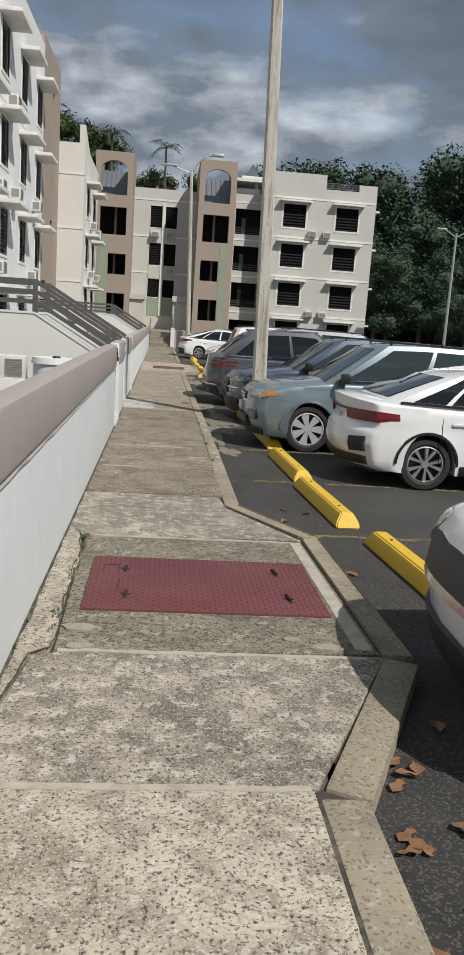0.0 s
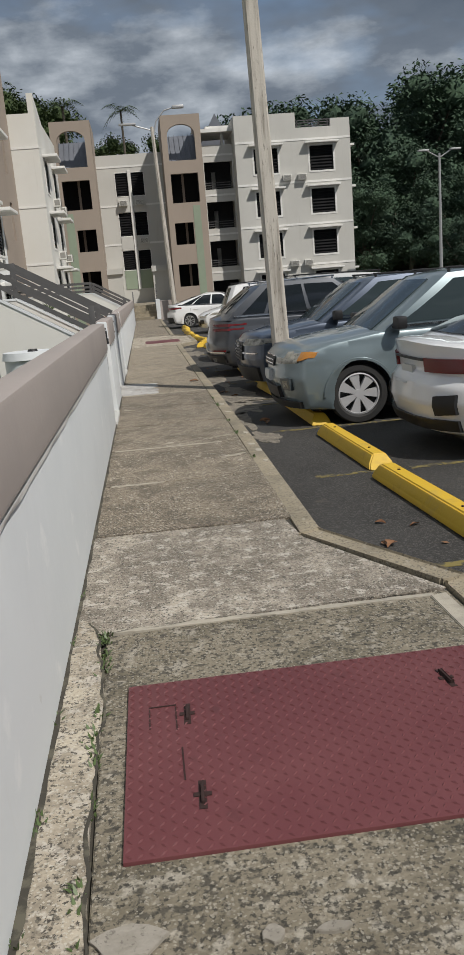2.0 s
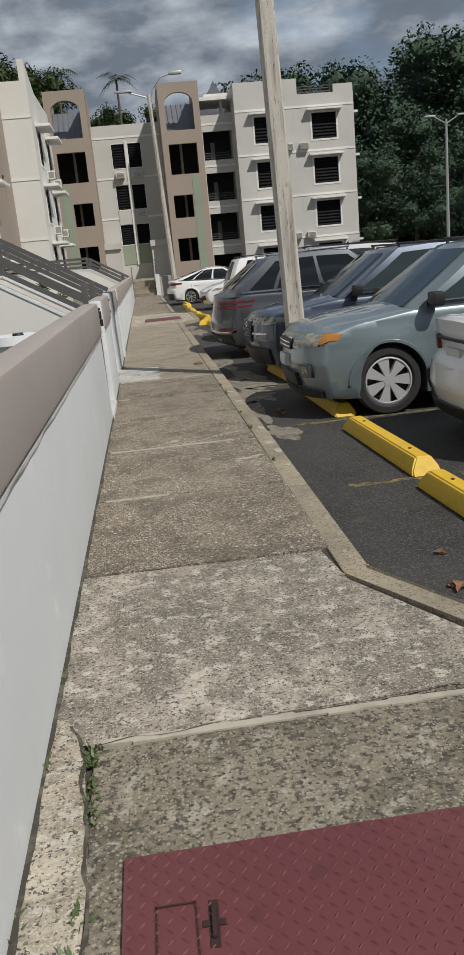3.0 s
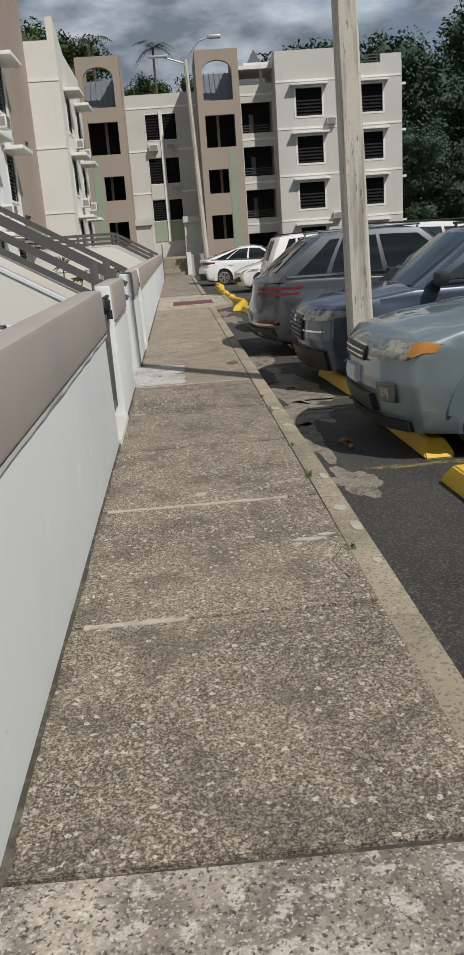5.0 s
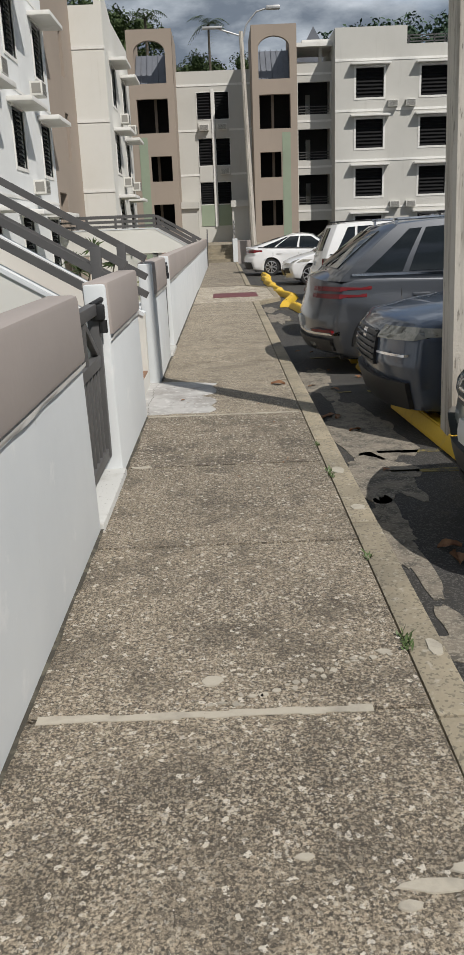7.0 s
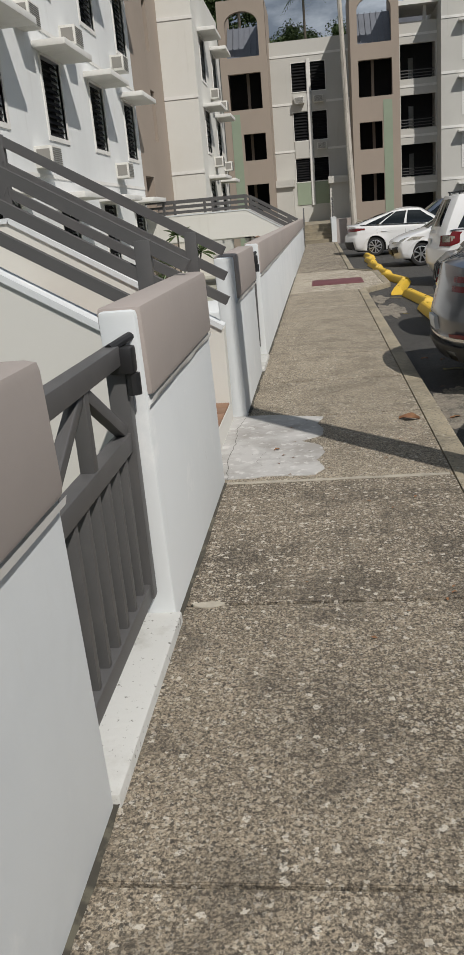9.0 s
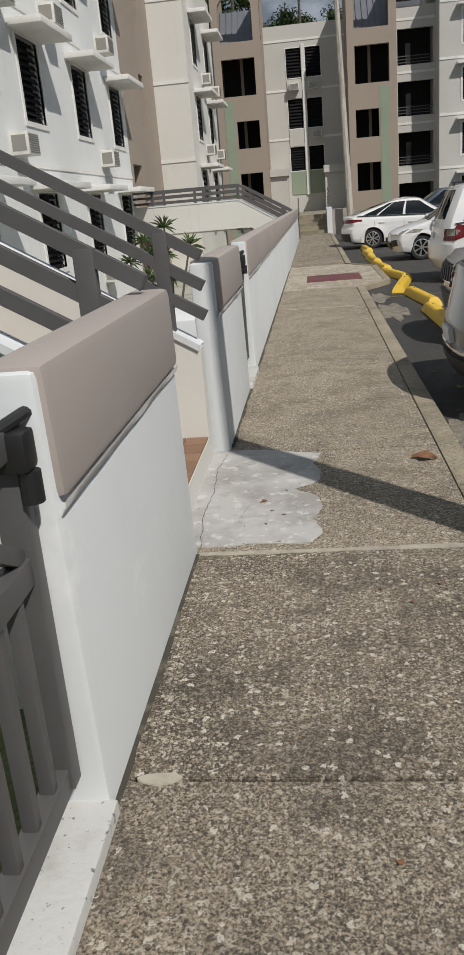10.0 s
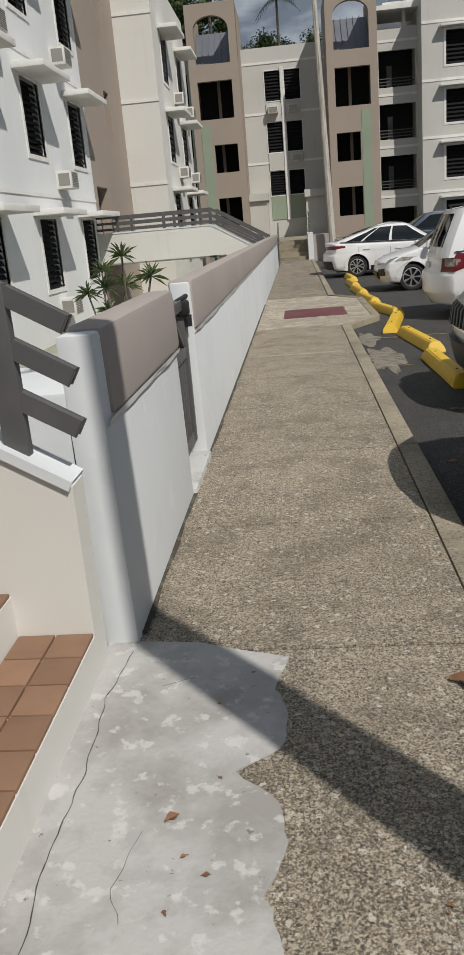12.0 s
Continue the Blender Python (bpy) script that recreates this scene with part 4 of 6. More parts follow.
for x, y, a in ((1.86, 3.75, 4), (1.61, 6.17, 3), (1.58, 8.33, 2), (1.60, 10.83, 1), (1.58, 13.1, 3), (1.6, 15.4, 2), (1.6, 17.7, -2), (1.45, 21.4, 1), (1.49, 23.65, 5), (1.39, 25.75, -10), (1.45, 27.9, 10),
                (1.35, 30.2, 5), (1.33, 32.5, 3), (1.34, 34.8, 2), (1.45, 37.2, 2)):
    wheel_stop(x, y, a)


def bay_line(y, x0=1.0, x1=6.2):
    bm = bmesh.new()
    n = 30
    for i in range(n):
        if random.random() < 0.8:
            add_box(bm, x0 + (x1 - x0) * i / n, x0 + (x1 - x0) * (i + 1) / n, y - 0.02 - 0.03 * random.random(), y + 0.02 + 0.03 * random.random(), PARK - 0.01, PARK + 0.004)
    ln = part("bay_line", bm, M_LINE)
    tagged(ln, "faded yellow bay line on the asphalt", "road marking", kind="structure")


for y in (4.9, 7.35, 9.75, 12.0, 12.5, 14.9, 17.3, 19.6, 22.0, 24.4):
    bay_line(y)
for cx, cy, rx, ry in ((0.86, 9.5, 0.18, 0.32), (0.80, 10.8, 0.12, 0.6), (0.95, 11.9, 0.25, 0.5), (1.0, 13.3, 0.3, 0.9), (0.9, 15.6, 0.2, 0.8), (0.9, 22.5, 0.22, 0.9), (0.85, 24.3, 0.16, 0.6)):
    w = blob(cx, cy, rx, ry, PARK + 0.004, M_WORN, "worn_patch", 0.3)
    tagged(w, "broken asphalt with gravel beside the kerb", "road patch", kind="structure")

# ---- poles ----
pl = thing("concrete_pole", (1.66, 12.60, PARK), "tall weathered square concrete lamp pole between parked cars", "pole")
bm = bmesh.new()
bmesh.ops.create_cone(bm, cap_ends=True, segments=4, radius1=0.175, radius2=0.11, depth=10.2, matrix=Matrix.Translation((0, 0, 5.1)) @ pose(0, 0, 0, 0, 0, 45))
bmesh.ops.bevel(bm, geom=[ed for ed in bm.edges if abs(ed.verts[0].co.z - ed.verts[1].co.z) > 1], offset=0.025, segments=1, affect="EDGES")
part("shaft", bm, M_POLE, pl)
pl.rotation_euler = (0, radians(-1.5), 0)
part("arm", tube(bmesh.new(), (0, 0, 9.9), (1.6, 0.3, 10.5), 0.04, 0.03), M_STEEL, pl)
part("lamp_head", box(1.4, 2.1, 0.2, 0.45, 10.42, 10.58, 0.04), M_STEEL, pl)

pl = thing("street_lamp", (1.6, 51.0, PARK), "concrete lamp pole with two lamp arms before the far block", "street lamp")
bm = bmesh.new()
tube(bm, (0, 0, 0), (-0.38, 0, 11.2), 0.16, 0.10, 8)
part("shaft", bm, M_POLE, pl)
bm = bmesh.new()
pa = [(-0.36, 0, 10.6), (-0.1, 0, 11.5), (0.4, 0, 12.05), (1.0, 0, 12.2)]
for p, q in zip(pa[:-1], pa[1:]):
    tube(bm, p, q, 0.04, 0.04, 8)
part("arm", bm, M_STEEL, pl)
part("lamp_head", box(0.9, 1.6, -0.15, 0.15, 12.12, 12.3, 0.06), M_STEEL, pl)
bm = bmesh.new()
tube(bm, (-0.38, 0, 11.0), (-1.5, 0, 11.35), 0.04, 0.04, 8)
add_box(bm, -2.3, -1.3, -0.14, 0.14, 11.36, 11.46, 0.02, None)
part("flat_lamp", bm, M_STEEL, pl)

pl = thing("street_lamp", (22.1, 60, PARK), "slim grey lamp pole with two arms by the trees", "street lamp")
part("shaft", tube(bmesh.new(), (0, 0, 0), (0, 0, 9.9), 0.14, 0.08, 8), M_STEEL, pl)
for s in (-1, 1):
    part("arm", tube(bmesh.new(), (0, 0, 9.6), (s * 0.9, 0, 10.1), 0.04, 0.04, 6), M_STEEL, pl)
    part("lamp_head", box(min(s * 0.8, s * 1.6), max(s * 0.8, s * 1.6), -0.12, 0.12, 10.08, 10.2, 0.03), M_STEEL, pl)


# ---- cars ----
def wheel(parent, x, y, r, style, side):
    w = new("wheel")
    w.parent = parent
    w.matrix_basis = Matrix.Translation((x, y, r)) @ pose(0, 0, 0, 0, 0, 0 if side < 0 else 180)
    key = (round(r, 3), style)
    if key in WHEELS:
        for src in WHEELS[key]:
            share(src, src.name.split(".")[0], w, src.matrix_basis)
        return w
    made = []
    bm = bmesh.new()
    prof = [(r * 0.70, 0.09), (r * 0.70, -0.085), (r * 0.78, -0.105), (r * 0.95, -0.10), (r, -0.07), (r, 0.08), (r * 0.94, 0.11), (r * 0.72, 0.11)]
    n = 36
    rings = [[bm.verts.new((rr * math.cos(2 * math.pi * i / n), yy, rr * math.sin(2 * math.pi * i / n))) for rr, yy in prof] for i in range(n)]
    for i in range(n):
        for k in range(len(prof) - 1):
            bm.faces.new((rings[i][k], rings[i][k + 1], rings[(i + 1) % n][k + 1], rings[(i + 1) % n][k]))
    made.append(part("tyre", bm, M_TYRE, w))
    bm = bmesh.new()
    bmesh.ops.create_cone(bm, cap_ends=True, segments=32, radius1=r * 0.70, radius2=r * 0.70, depth=0.02, matrix=Matrix.Translation((0, 0.0, 0)) @ pose(0, 0, 0, 90))
    made.append(part("rim_back", bm, M_BLACK, w))
    bm = bmesh.new()
    # outer lip
    n = 32
    lip = [(r * 0.72, -0.085), (r * 0.66, -0.092), (r * 0.64, -0.06)]
    rings = [[bm.verts.new((rr * math.cos(2 * math.pi * i / n), yy, rr * math.sin(2 * math.pi * i / n))) for rr, yy in lip] for i in range(n)]
    for i in range(n):
        for k in range(2):
            bm.faces.new((rings[i][k], rings[i][k + 1], rings[(i + 1) % n][k + 1], rings[(i + 1) % n][k]))
    tube(bm, (0, -0.085, 0), (0, 0, 0), r * 0.15, r * 0.17, 16)
    count, wide, twin = {"hubcap": (7, 0.30, 0), "five": (5, 0.13, 0.16), "ten": (10, 0.10, 0), "seven": (7, 0.13, 0)}[style]
    for i in range(count):
        for d in ((-twin, twin) if twin else (0,)):
            a = 2 * math.pi * i / count
            mm = pose(0, 0, 0, 0, math.degrees(a), 0)
            t0, t1 = wide * 0.42, wide
            pts = [(r * 0.10, -t0 * r / 2), (r * 0.67, (-t1 / 2 + d) * r * 1.2), (r * 0.67, (t1 / 2 + d) * r * 1.2), (r * 0.10, t0 * r / 2)]
            f0 = [bm.verts.new(mm @ Vector((px, -0.082, pz))) for px, pz in pts]
            f1 = [bm.verts.new(mm @ Vector((px, -0.03, pz))) for px, pz in pts]
            bm.faces.new(f0)
            for k in range(4):
                bm.faces.new((f0[k], f0[(k + 1) % 4], f1[(k + 1) % 4], f1[k]))
    made.append(part("rim", bm, M_HUBCAP if style == "hubcap" else M_ALLOY, w))
    WHEELS[key] = made
    return w


WHEELS = {}


def curve_at(pts, u):
    for (a, b), (c, d) in zip(pts[:-1], pts[1:]):
        if u <= c:
            k = (u - a) / max(c - a, 1e-6)
            return b + (d - b) * max(0, k)
    return pts[-1][1]


def car(at, turn, L, W, hood_line, cabin, wheels, r, style, mat, label, front, rear, glass=M_GLASS, roof_rails=False, trim_low=True, category="car"):
    """Nose at u = 0. hood_line: belt outline (u, z) from nose to tail. cabin: (u at base front, roof front, roof rear, base rear, roof z)."""
    c = thing("car", at, label, category, "parked cars")
    c.matrix_basis = Matrix.Translation(at) @ pose(0, 0, 0, 0, 0, turn)
    hw = W / 2
    ra = r + 0.055
    low = 0.20
    out = []
    out += [(0.10, low + 0.02)] + hood_line + [(L - 0.10, low + 0.06)]
    bottom = [(L - 0.3, low)]
    for ux in sorted(wheels, reverse=True):
        for i in range(13):
            a = math.pi * i / 12
            z = r + ra * math.sin(a)
            bottom.append((ux + ra * math.cos(a), max(low, z if 0 < i < 12 else low)))
    bottom.append((0.35, low))
    out += bottom

    def swell(bm_):
        """Sides tuck in towards sill and belt, with a shoulder crease and flared wheel arches."""
        for v in bm_.verts:
            if abs(v.co.y) < 0.8 * hw or v.co.z > 1.16:
                continue
            z = v.co.z
            k = 1 - 0.045 * ((z - 0.60) / 0.45) ** 2 + 0.012 * math.exp(-((z - 0.84) / 0.045) ** 2)
            for ux in wheels:
                d = math.hypot(v.co.x - ux, z - r) - ra
                k += 0.026 * math.exp(-(d / 0.075) ** 2)
            v.co.y *= k
        return bm_

    lay = [-1, -0.985, -0.94, -0.86, -0.6, -0.3, 0, 0.3, 0.6, 0.86, 0.94, 0.985, 1]
    cu, cz = L / 2, 0.62
    bm = bmesh.new()
    rows = []
    for s in lay:
        k = abs(s)
        ring = []
        inset = {1: 0.045, 0.985: 0.018, 0.94: 0.004}.get(k, 0.0)
        crown = 0.05 * (1 - k * k)
        for u, z in out:
            uu, zz = u, z
            ends = (max(0, 1 - u / 0.9), max(0, 1 - (L - u) / 0.9))
            uu += 0.24 * k ** 3 * ends[0] - 0.32 * k ** 3 * ends[1]
            wheelpt = any(abs(u - w) <= ra + 0.01 and z <= r + ra + 0.01 and z < 0.8 for w in wheels) and (u, z) in bottom
            if not wheelpt:
                uu += (cu - uu) * inset * 0.25
                zz += (cz - zz) * inset * 1.5
                if z > 0.6:
                    zz += crown
            ring.append(bm.verts.new((uu, s * hw, zz)))
        rows.append(ring)
    n = len(out)
    for a, b in zip(rows[:-1], rows[1:]):
        for i in range(n):
            bm.faces.new((a[i], a[(i + 1) % n], b[(i + 1) % n], b[i]))
    bm.faces.new(rows[0])
    bm.faces.new(rows[-1][::-1])
    for z in np.arange(0.28, 1.12, 0.07):
        bmesh.ops.bisect_plane(bm, geom=bm.verts[:] + bm.edges[:] + bm.faces[:], plane_co=(0, 0, z), plane_no=(0, 0, 1))
    for u in np.arange(0.3, L - 0.2, 0.13):
        bmesh.ops.bisect_plane(bm, geom=bm.verts[:] + bm.edges[:] + bm.faces[:], plane_co=(u, 0, 0), plane_no=(1, 0, 0))
    bmesh.ops.triangulate(bm, faces=[f for f in bm.faces if len(f.verts) > 4])
    part("body", swell(bm), mat, c, "", 48)
    # dark inner wheel housings
    part("underbody", box(0.4, L - 0.4, -hw + 0.25, hw - 0.25, 0.16, 0.72), M_BLACK, c)
    # side crease, sill and arches
    for s in (-1, 1):
            bm = bmesh.new()
            bar(bm, (wheels[0] + ra + 0.05, s * (hw - 0.005), low + 0.06), (wheels[1] - ra - 0.05, s * (hw - 0.005), low + 0.06), 0.05, 0.12, 0.01)
            part("sill", swell(bm), M_BLACK, c)
    for s in (-1, 1):
        for ux in wheels:
            bm = bmesh.new()
            pv = None
            for i in range(19):
                a = math.pi * i / 18
                row = [bm.verts.new((ux + (ra + q) * math.cos(a), s * (hw - y_), r + (ra + q) * math.sin(a))) for q, y_ in ((-0.006, 0.04), (-0.006, -0.006), (0.022, -0.008), (0.030, 0.01))]
                if pv is not None:
                    for k in range(3):
                        bm.faces.new((pv[k], row[k], row[k + 1], pv[k + 1]))
                pv = row
            part("wheel_arch", swell(bm), M_BLACK if trim_low else mat, c)
            wheel(c, ux, s * (hw - 0.115), r, style, s)
    # cabin
    b0, r0, r1, b1, zr = cabin
    bm = bmesh.new()
    steps = 7
    sec = []
    for i in range(steps + 1):
        k = i / steps
        zb0, zb1 = curve_at(hood_line, b0) - 0.02, curve_at(hood_line, b1) - 0.02
        ke = k ** 1.0
        u0 = b0 + (r0 - b0) * ke
        u1 = b1 + (r1 - b1) * ke ** 1.15
        half = hw - 0.05 - 0.20 * k ** 1.4
        zf = zb0 + (zr - zb0) * (k if k < 1 else 1)
        zz1 = zb1 + (zr - 0.03 - zb1) * k
        ring = []
        pts = [(u0 + 0.16, -1.0), (u0 + 0.04, -0.8), (u0, -0.4), (u0, 0.4), (u0 + 0.04, 0.8), (u0 + 0.16, 1.0), ((u0 * 2 + u1) / 3, 1.0), ((u0 + u1 * 2) / 3, 1.0), (u1 - 0.14, 1.0), (u1 - 0.03, 0.8), (u1, 0.4), (u1, -0.4), (u1 - 0.03, -0.8), (u1 - 0.14, -1.0), ((u0 + u1 * 2) / 3, -1.0), ((u0 * 2 + u1) / 3, -1.0)]
        for u, s in pts:
            t = (u - u0) / max(u1 - u0, 0.01)
            ring.append(bm.verts.new((u, s * half, zf + (zz1 - zf) * t + (0.05 * math.sin(math.pi * min(1, max(0, t))) * k))))
        sec.append(ring)
    m_ = len(sec[0])
    for a, b in zip(sec[:-1], sec[1:]):
        for i in range(m_):
            bm.faces.new((a[i], a[(i + 1) % m_], b[(i + 1) % m_], b[i]))
    # roof
    cx = sum(v.co.x for v in sec[-1]) / m_
    inner = []
    for v in sec[-1]:
        inner.append(bm.verts.new((cx + (v.co.x - cx) * 0.72, v.co.y * 0.6, v.co.z + 0.045)))
    for i in range(m_):
        bm.faces.new((sec[-1][i], sec[-1][(i + 1) % m_], inner[(i + 1) % m_], inner[i]))
    bm.faces.new(inner)
    part("roof", bm, mat, c, "", 40)

    def cab(k, t, s):
        """A point of the cabin's skin: k height share, t along, s across."""
        zb0, zb1 = curve_at(hood_line, b0) - 0.02, curve_at(hood_line, b1) - 0.02
        u0, u1 = b0 + (r0 - b0) * k, b1 + (r1 - b1) * k ** 1.15
        half = hw - 0.05 - 0.20 * k ** 1.4
        zf, z1 = zb0 + (zr - zb0) * k, zb1 + (zr - 0.03 - zb1) * k
        return Vector((u0 + (u1 - u0) * t, s * half, zf + (z1 - zf) * t + 0.05 * math.sin(math.pi * t) * k))

    def pane(name, grid, push, label=""):
        bm = bmesh.new()
        vs = [[bm.verts.new(p + push) for p in row] for row in grid]
        for i in range(len(vs) - 1):
            for j in range(len(vs[0]) - 1):
                bm.faces.new((vs[i][j], vs[i + 1][j], vs[i + 1][j + 1], vs[i][j + 1]))
        r_ = bmesh.ops.extrude_face_region(bm, geom=bm.faces[:])
        for g in r_["geom"]:
            if isinstance(g, bmesh.types.BMVert):
                g.co -= push * 1.5
        return part(name, bm, glass, c, label)

    pane("windscreen", [[cab(k, 0.0, s * 0.80) + Vector((0.04 * abs(s) ** 2, 0, 0)) for s in (-1, -0.5, 0, 0.5, 1)] for k in (0.08, 0.3, 0.5, 0.7, 0.92)], Vector((-0.014, 0, 0.010)))
    pane("rear_window", [[cab(k, 1.0, s * 0.78) - Vector((0.03 * abs(s) ** 2, 0, 0)) for s in (-1, -0.5, 0, 0.5, 1)] for k in (0.22, 0.45, 0.68, 0.9)], Vector((0.014, 0, 0.010)))
    span = b1 - b0
    cuts = ((0.10, 0.44), (0.47, 0.72), (0.745, 0.90)) if span > 2.75 else ((0.10, 0.49), (0.53, 0.88))
    for s in (-1, 1):
        for a, b in cuts:
            first_, last_ = a == cuts[0][0], b == cuts[-1][1]
            rowsg = []
            for k in (0.16, 0.4, 0.65, 0.88):
                aa = a + (0.10 * (0.88 - k) * -1 if first_ else 0) + (0.05 if first_ else 0)
                bb = b - (0.09 * k if last_ else 0)
                rowsg.append([cab(k, aa + (bb - aa) * q, s) for q in (0, 0.33, 0.67, 1)])
            pane("side_window", rowsg, Vector((0, s * 0.012, 0.003)))
        bm = bmesh.new()
        pv = None
        for q in np.linspace(0.06, 0.93, 9):
            p = cab(0.115, q, s) + Vector((0, s * 0.012, 0))
            if pv is not None:
                bar(bm, pv, p, 0.02, 0.025, 0)
            pv = p
        part("window_trim", bm, M_CHROME if roof_rails else M_BLACK, c)
        mp = cab(0.12, 0.07, s) + Vector((0.02, s * 0.13, 0.04))
        bm = bmesh.new()
        add_box(bm, mp.x - 0.06, mp.x + 0.07, mp.y - 0.10, mp.y + 0.10, mp.z - 0.07, mp.z + 0.08, 0.035)
        part("mirror", bm, M_BLACK if mat is not P_WHITE else mat, c)
        for q in (cuts[0][1] - 0.05, cuts[1][1] - 0.05):
            p = cab(0.0, q, s)
            bm = bmesh.new()
            add_box(bm, p.x - 0.10, p.x + 0.10, s * hw - 0.012, s * hw + 0.018, p.z - 0.17, p.z - 0.135, 0.008)
            part("door_handle", swell(bm), mat, c)
        # door shut lines
        for q in (0.13, 0.46, 0.74):
            p = cab(0.0, q, s)
            gap = bmesh.new()
            zs = np.linspace(low + 0.14, p.z - 0.09, 9)
            for za, zb in zip(zs[:-1], zs[1:]):
                add_box(gap, p.x - 0.004, p.x + 0.004, s * hw - 0.004, s * hw + 0.003, za, zb)
            part("door_gap", swell(gap), M_BLACK, c)
        if roof_rails:
            bm = bmesh.new()
            bar(bm, cab(1, 0.08, s * 0.93) + Vector((0, 0, 0.06)), cab(1, 0.95, s * 0.93) + Vector((0, 0, 0.06)), 0.03, 0.03, 0.006)
            for q in (0.1, 0.5, 0.93):
                p = cab(1, q, s * 0.93)
                bar(bm, p, p + Vector((0, 0, 0.06)), 0.03, 0.03, 0)
            part("roof_rail", bm, M_CHROME if roof_rails == "chrome" else M_BLACK, c)

    # nose and tail details; x at the skin for a given share across
    def curve_x(end, s, z):
        pts = [(0.10, low + 0.02)] + hood_line + [(L - 0.10, low + 0.06)]
        best = None
        seq = pts if end == 0 else pts[::-1]
        for (a, za), (b, zb) in zip(seq[:-1], seq[1:]):
            if min(za, zb) <= z <= max(za, zb) and za != zb:
                best = a + (b - a) * (z - za) / (zb - za)
                break
        if best is None:
            best = 0.05 if end == 0 else L - 0.05
        k = abs(s)
        if end == 0:
            return best + 0.24 * k ** 3 * max(0, 1 - best / 0.9)
        return best - 0.32 * k ** 3 * max(0, 1 - (L - best) / 0.9)

    def skin_patch(name, end, s0, s1, z0, z1, mat_, label="", proud=0.026, skew=0.0, wrap=0.0):
        """A panel that follows the nose (end 0) or tail (end 1); wrap: how far it runs back along the side."""
        sg = -1 if end == 0 else 1
        cols_ = []
        for i in range(9):
            s = s0 + (s1 - s0) * i / 8
            lift = skew * (abs(s) - min(abs(s0), abs(s1)))
            col = []
            for j in range(5):
                z = z0 + lift + (z1 - z0) * j / 4
                col.append(Vector((curve_x(end, s, z) + sg * proud, s * hw, z)))
            cols_.append(col)
        if wrap:
            lastc = cols_[-1]
            for q in (0.33, 0.67, 1.0):
                cols_.append([Vector((p.x - sg * wrap * q, math.copysign(hw + 0.006, s1), p.z + (0.05 * q if j == 0 else (-0.02 * q if j == 4 else 0.0)))) for j, p in enumerate(lastc)])
        bm = bmesh.new()
        vs = [[bm.verts.new(p) for p in col] for col in cols_]
        for i in range(len(vs) - 1):
            for j in range(4):
                bm.faces.new((vs[i][j], vs[i + 1][j], vs[i + 1][j + 1], vs[i][j + 1]))
        r_ = bmesh.ops.extrude_face_region(bm, geom=bm.faces[:])
        for g in r_["geom"]:
            if isinstance(g, bmesh.types.BMVert):
                g.co.x -= sg * 0.05
                g.co.y *= 0.985
        return part(name, swell(bm), mat_, c, label)

    for end, specs in ((0, front), (1, rear)):
        for order, spec in enumerate(specs):
            nm, s0, s1, z0, z1, mt, lb, skew, wrap, both = spec
            out_ = 0.022 + 0.004 * min(order, 6)
            skin_patch(nm, end, s0, s1, z0, z1, mt, lb, out_, skew, wrap)
            if both:
                skin_patch(nm, end, -s0, -s1, z0, z1, mt, lb, out_, skew, wrap)
    return c


P_WHITE = paint("white_car_paint", (0.74, 0.74, 0.74), 0.0)
P_SAGE = paint("grey_green_car_paint", (0.20, 0.25, 0.268), 0.45)
# body paint darkened to a third: painted shade, no recess is cut
P_SAGE_SHADE = paint("grey_green_recess", (0.06, 0.075, 0.082), 0.3)
P_NAVY = paint("dark_blue_grey_car_paint", (0.065, 0.083, 0.118), 0.45)
P_DGREY = paint("dark_grey_car_paint", (0.075, 0.080, 0.090), 0.5)
P_SILVER = paint("silver_car_paint", (0.34, 0.345, 0.35), 0.6)
P_BLACK = paint("black_car_paint", (0.016, 0.017, 0.019), 0.2)

SEDAN = [(0.03, 0.40), (0.0, 0.55), (0.04, 0.68), (0.22, 0.76), (0.7, 0.84), (1.2, 0.92), (2.4, 0.95), (3.4, 0.99), (4.1, 1.03), (4.48, 1.04), (4.57, 1.02), (4.55, 0.94), (4.53, 0.76), (4.62, 0.66), (4.64, 0.52), (4.58, 0.34)]
SUVL = [(0.04, 0.40), (0.0, 0.58), (0.03, 0.80), (0.12, 0.90), (0.5, 0.98), (1.15, 1.06), (2.4, 1.08), (3.5, 1.12), (4.35, 1.14), (4.56, 1.06), (4.60, 0.85), (4.66, 0.62), (4.62, 0.38)]
HATCH = [(0.04, 0.36), (0.0, 0.50), (0.05, 0.66), (0.25, 0.76), (0.6, 0.86), (1.0, 0.95), (2.0, 0.98), (3.2, 1.03), (3.80, 1.05), (3.95, 0.95), (4.0, 0.62), (3.96, 0.38)]
BOXY = [(0.04, 0.40), (0.0, 0.60), (0.03, 0.85), (0.14, 0.96), (0.5, 1.00), (1.15, 1.06), (2.4, 1.08), (3.5, 1.09), (4.22, 1.09), (4.33, 0.98), (4.34, 0.80), (4.42, 0.70), (4.42, 0.44)]


def shut(y, w):
    return y + w / 2


low_dark = lambda z0, z1: ("lower_trim", -0.93, 0.93, z0, z1, M_BLACK, "black lower bumper", 0, 0, False)
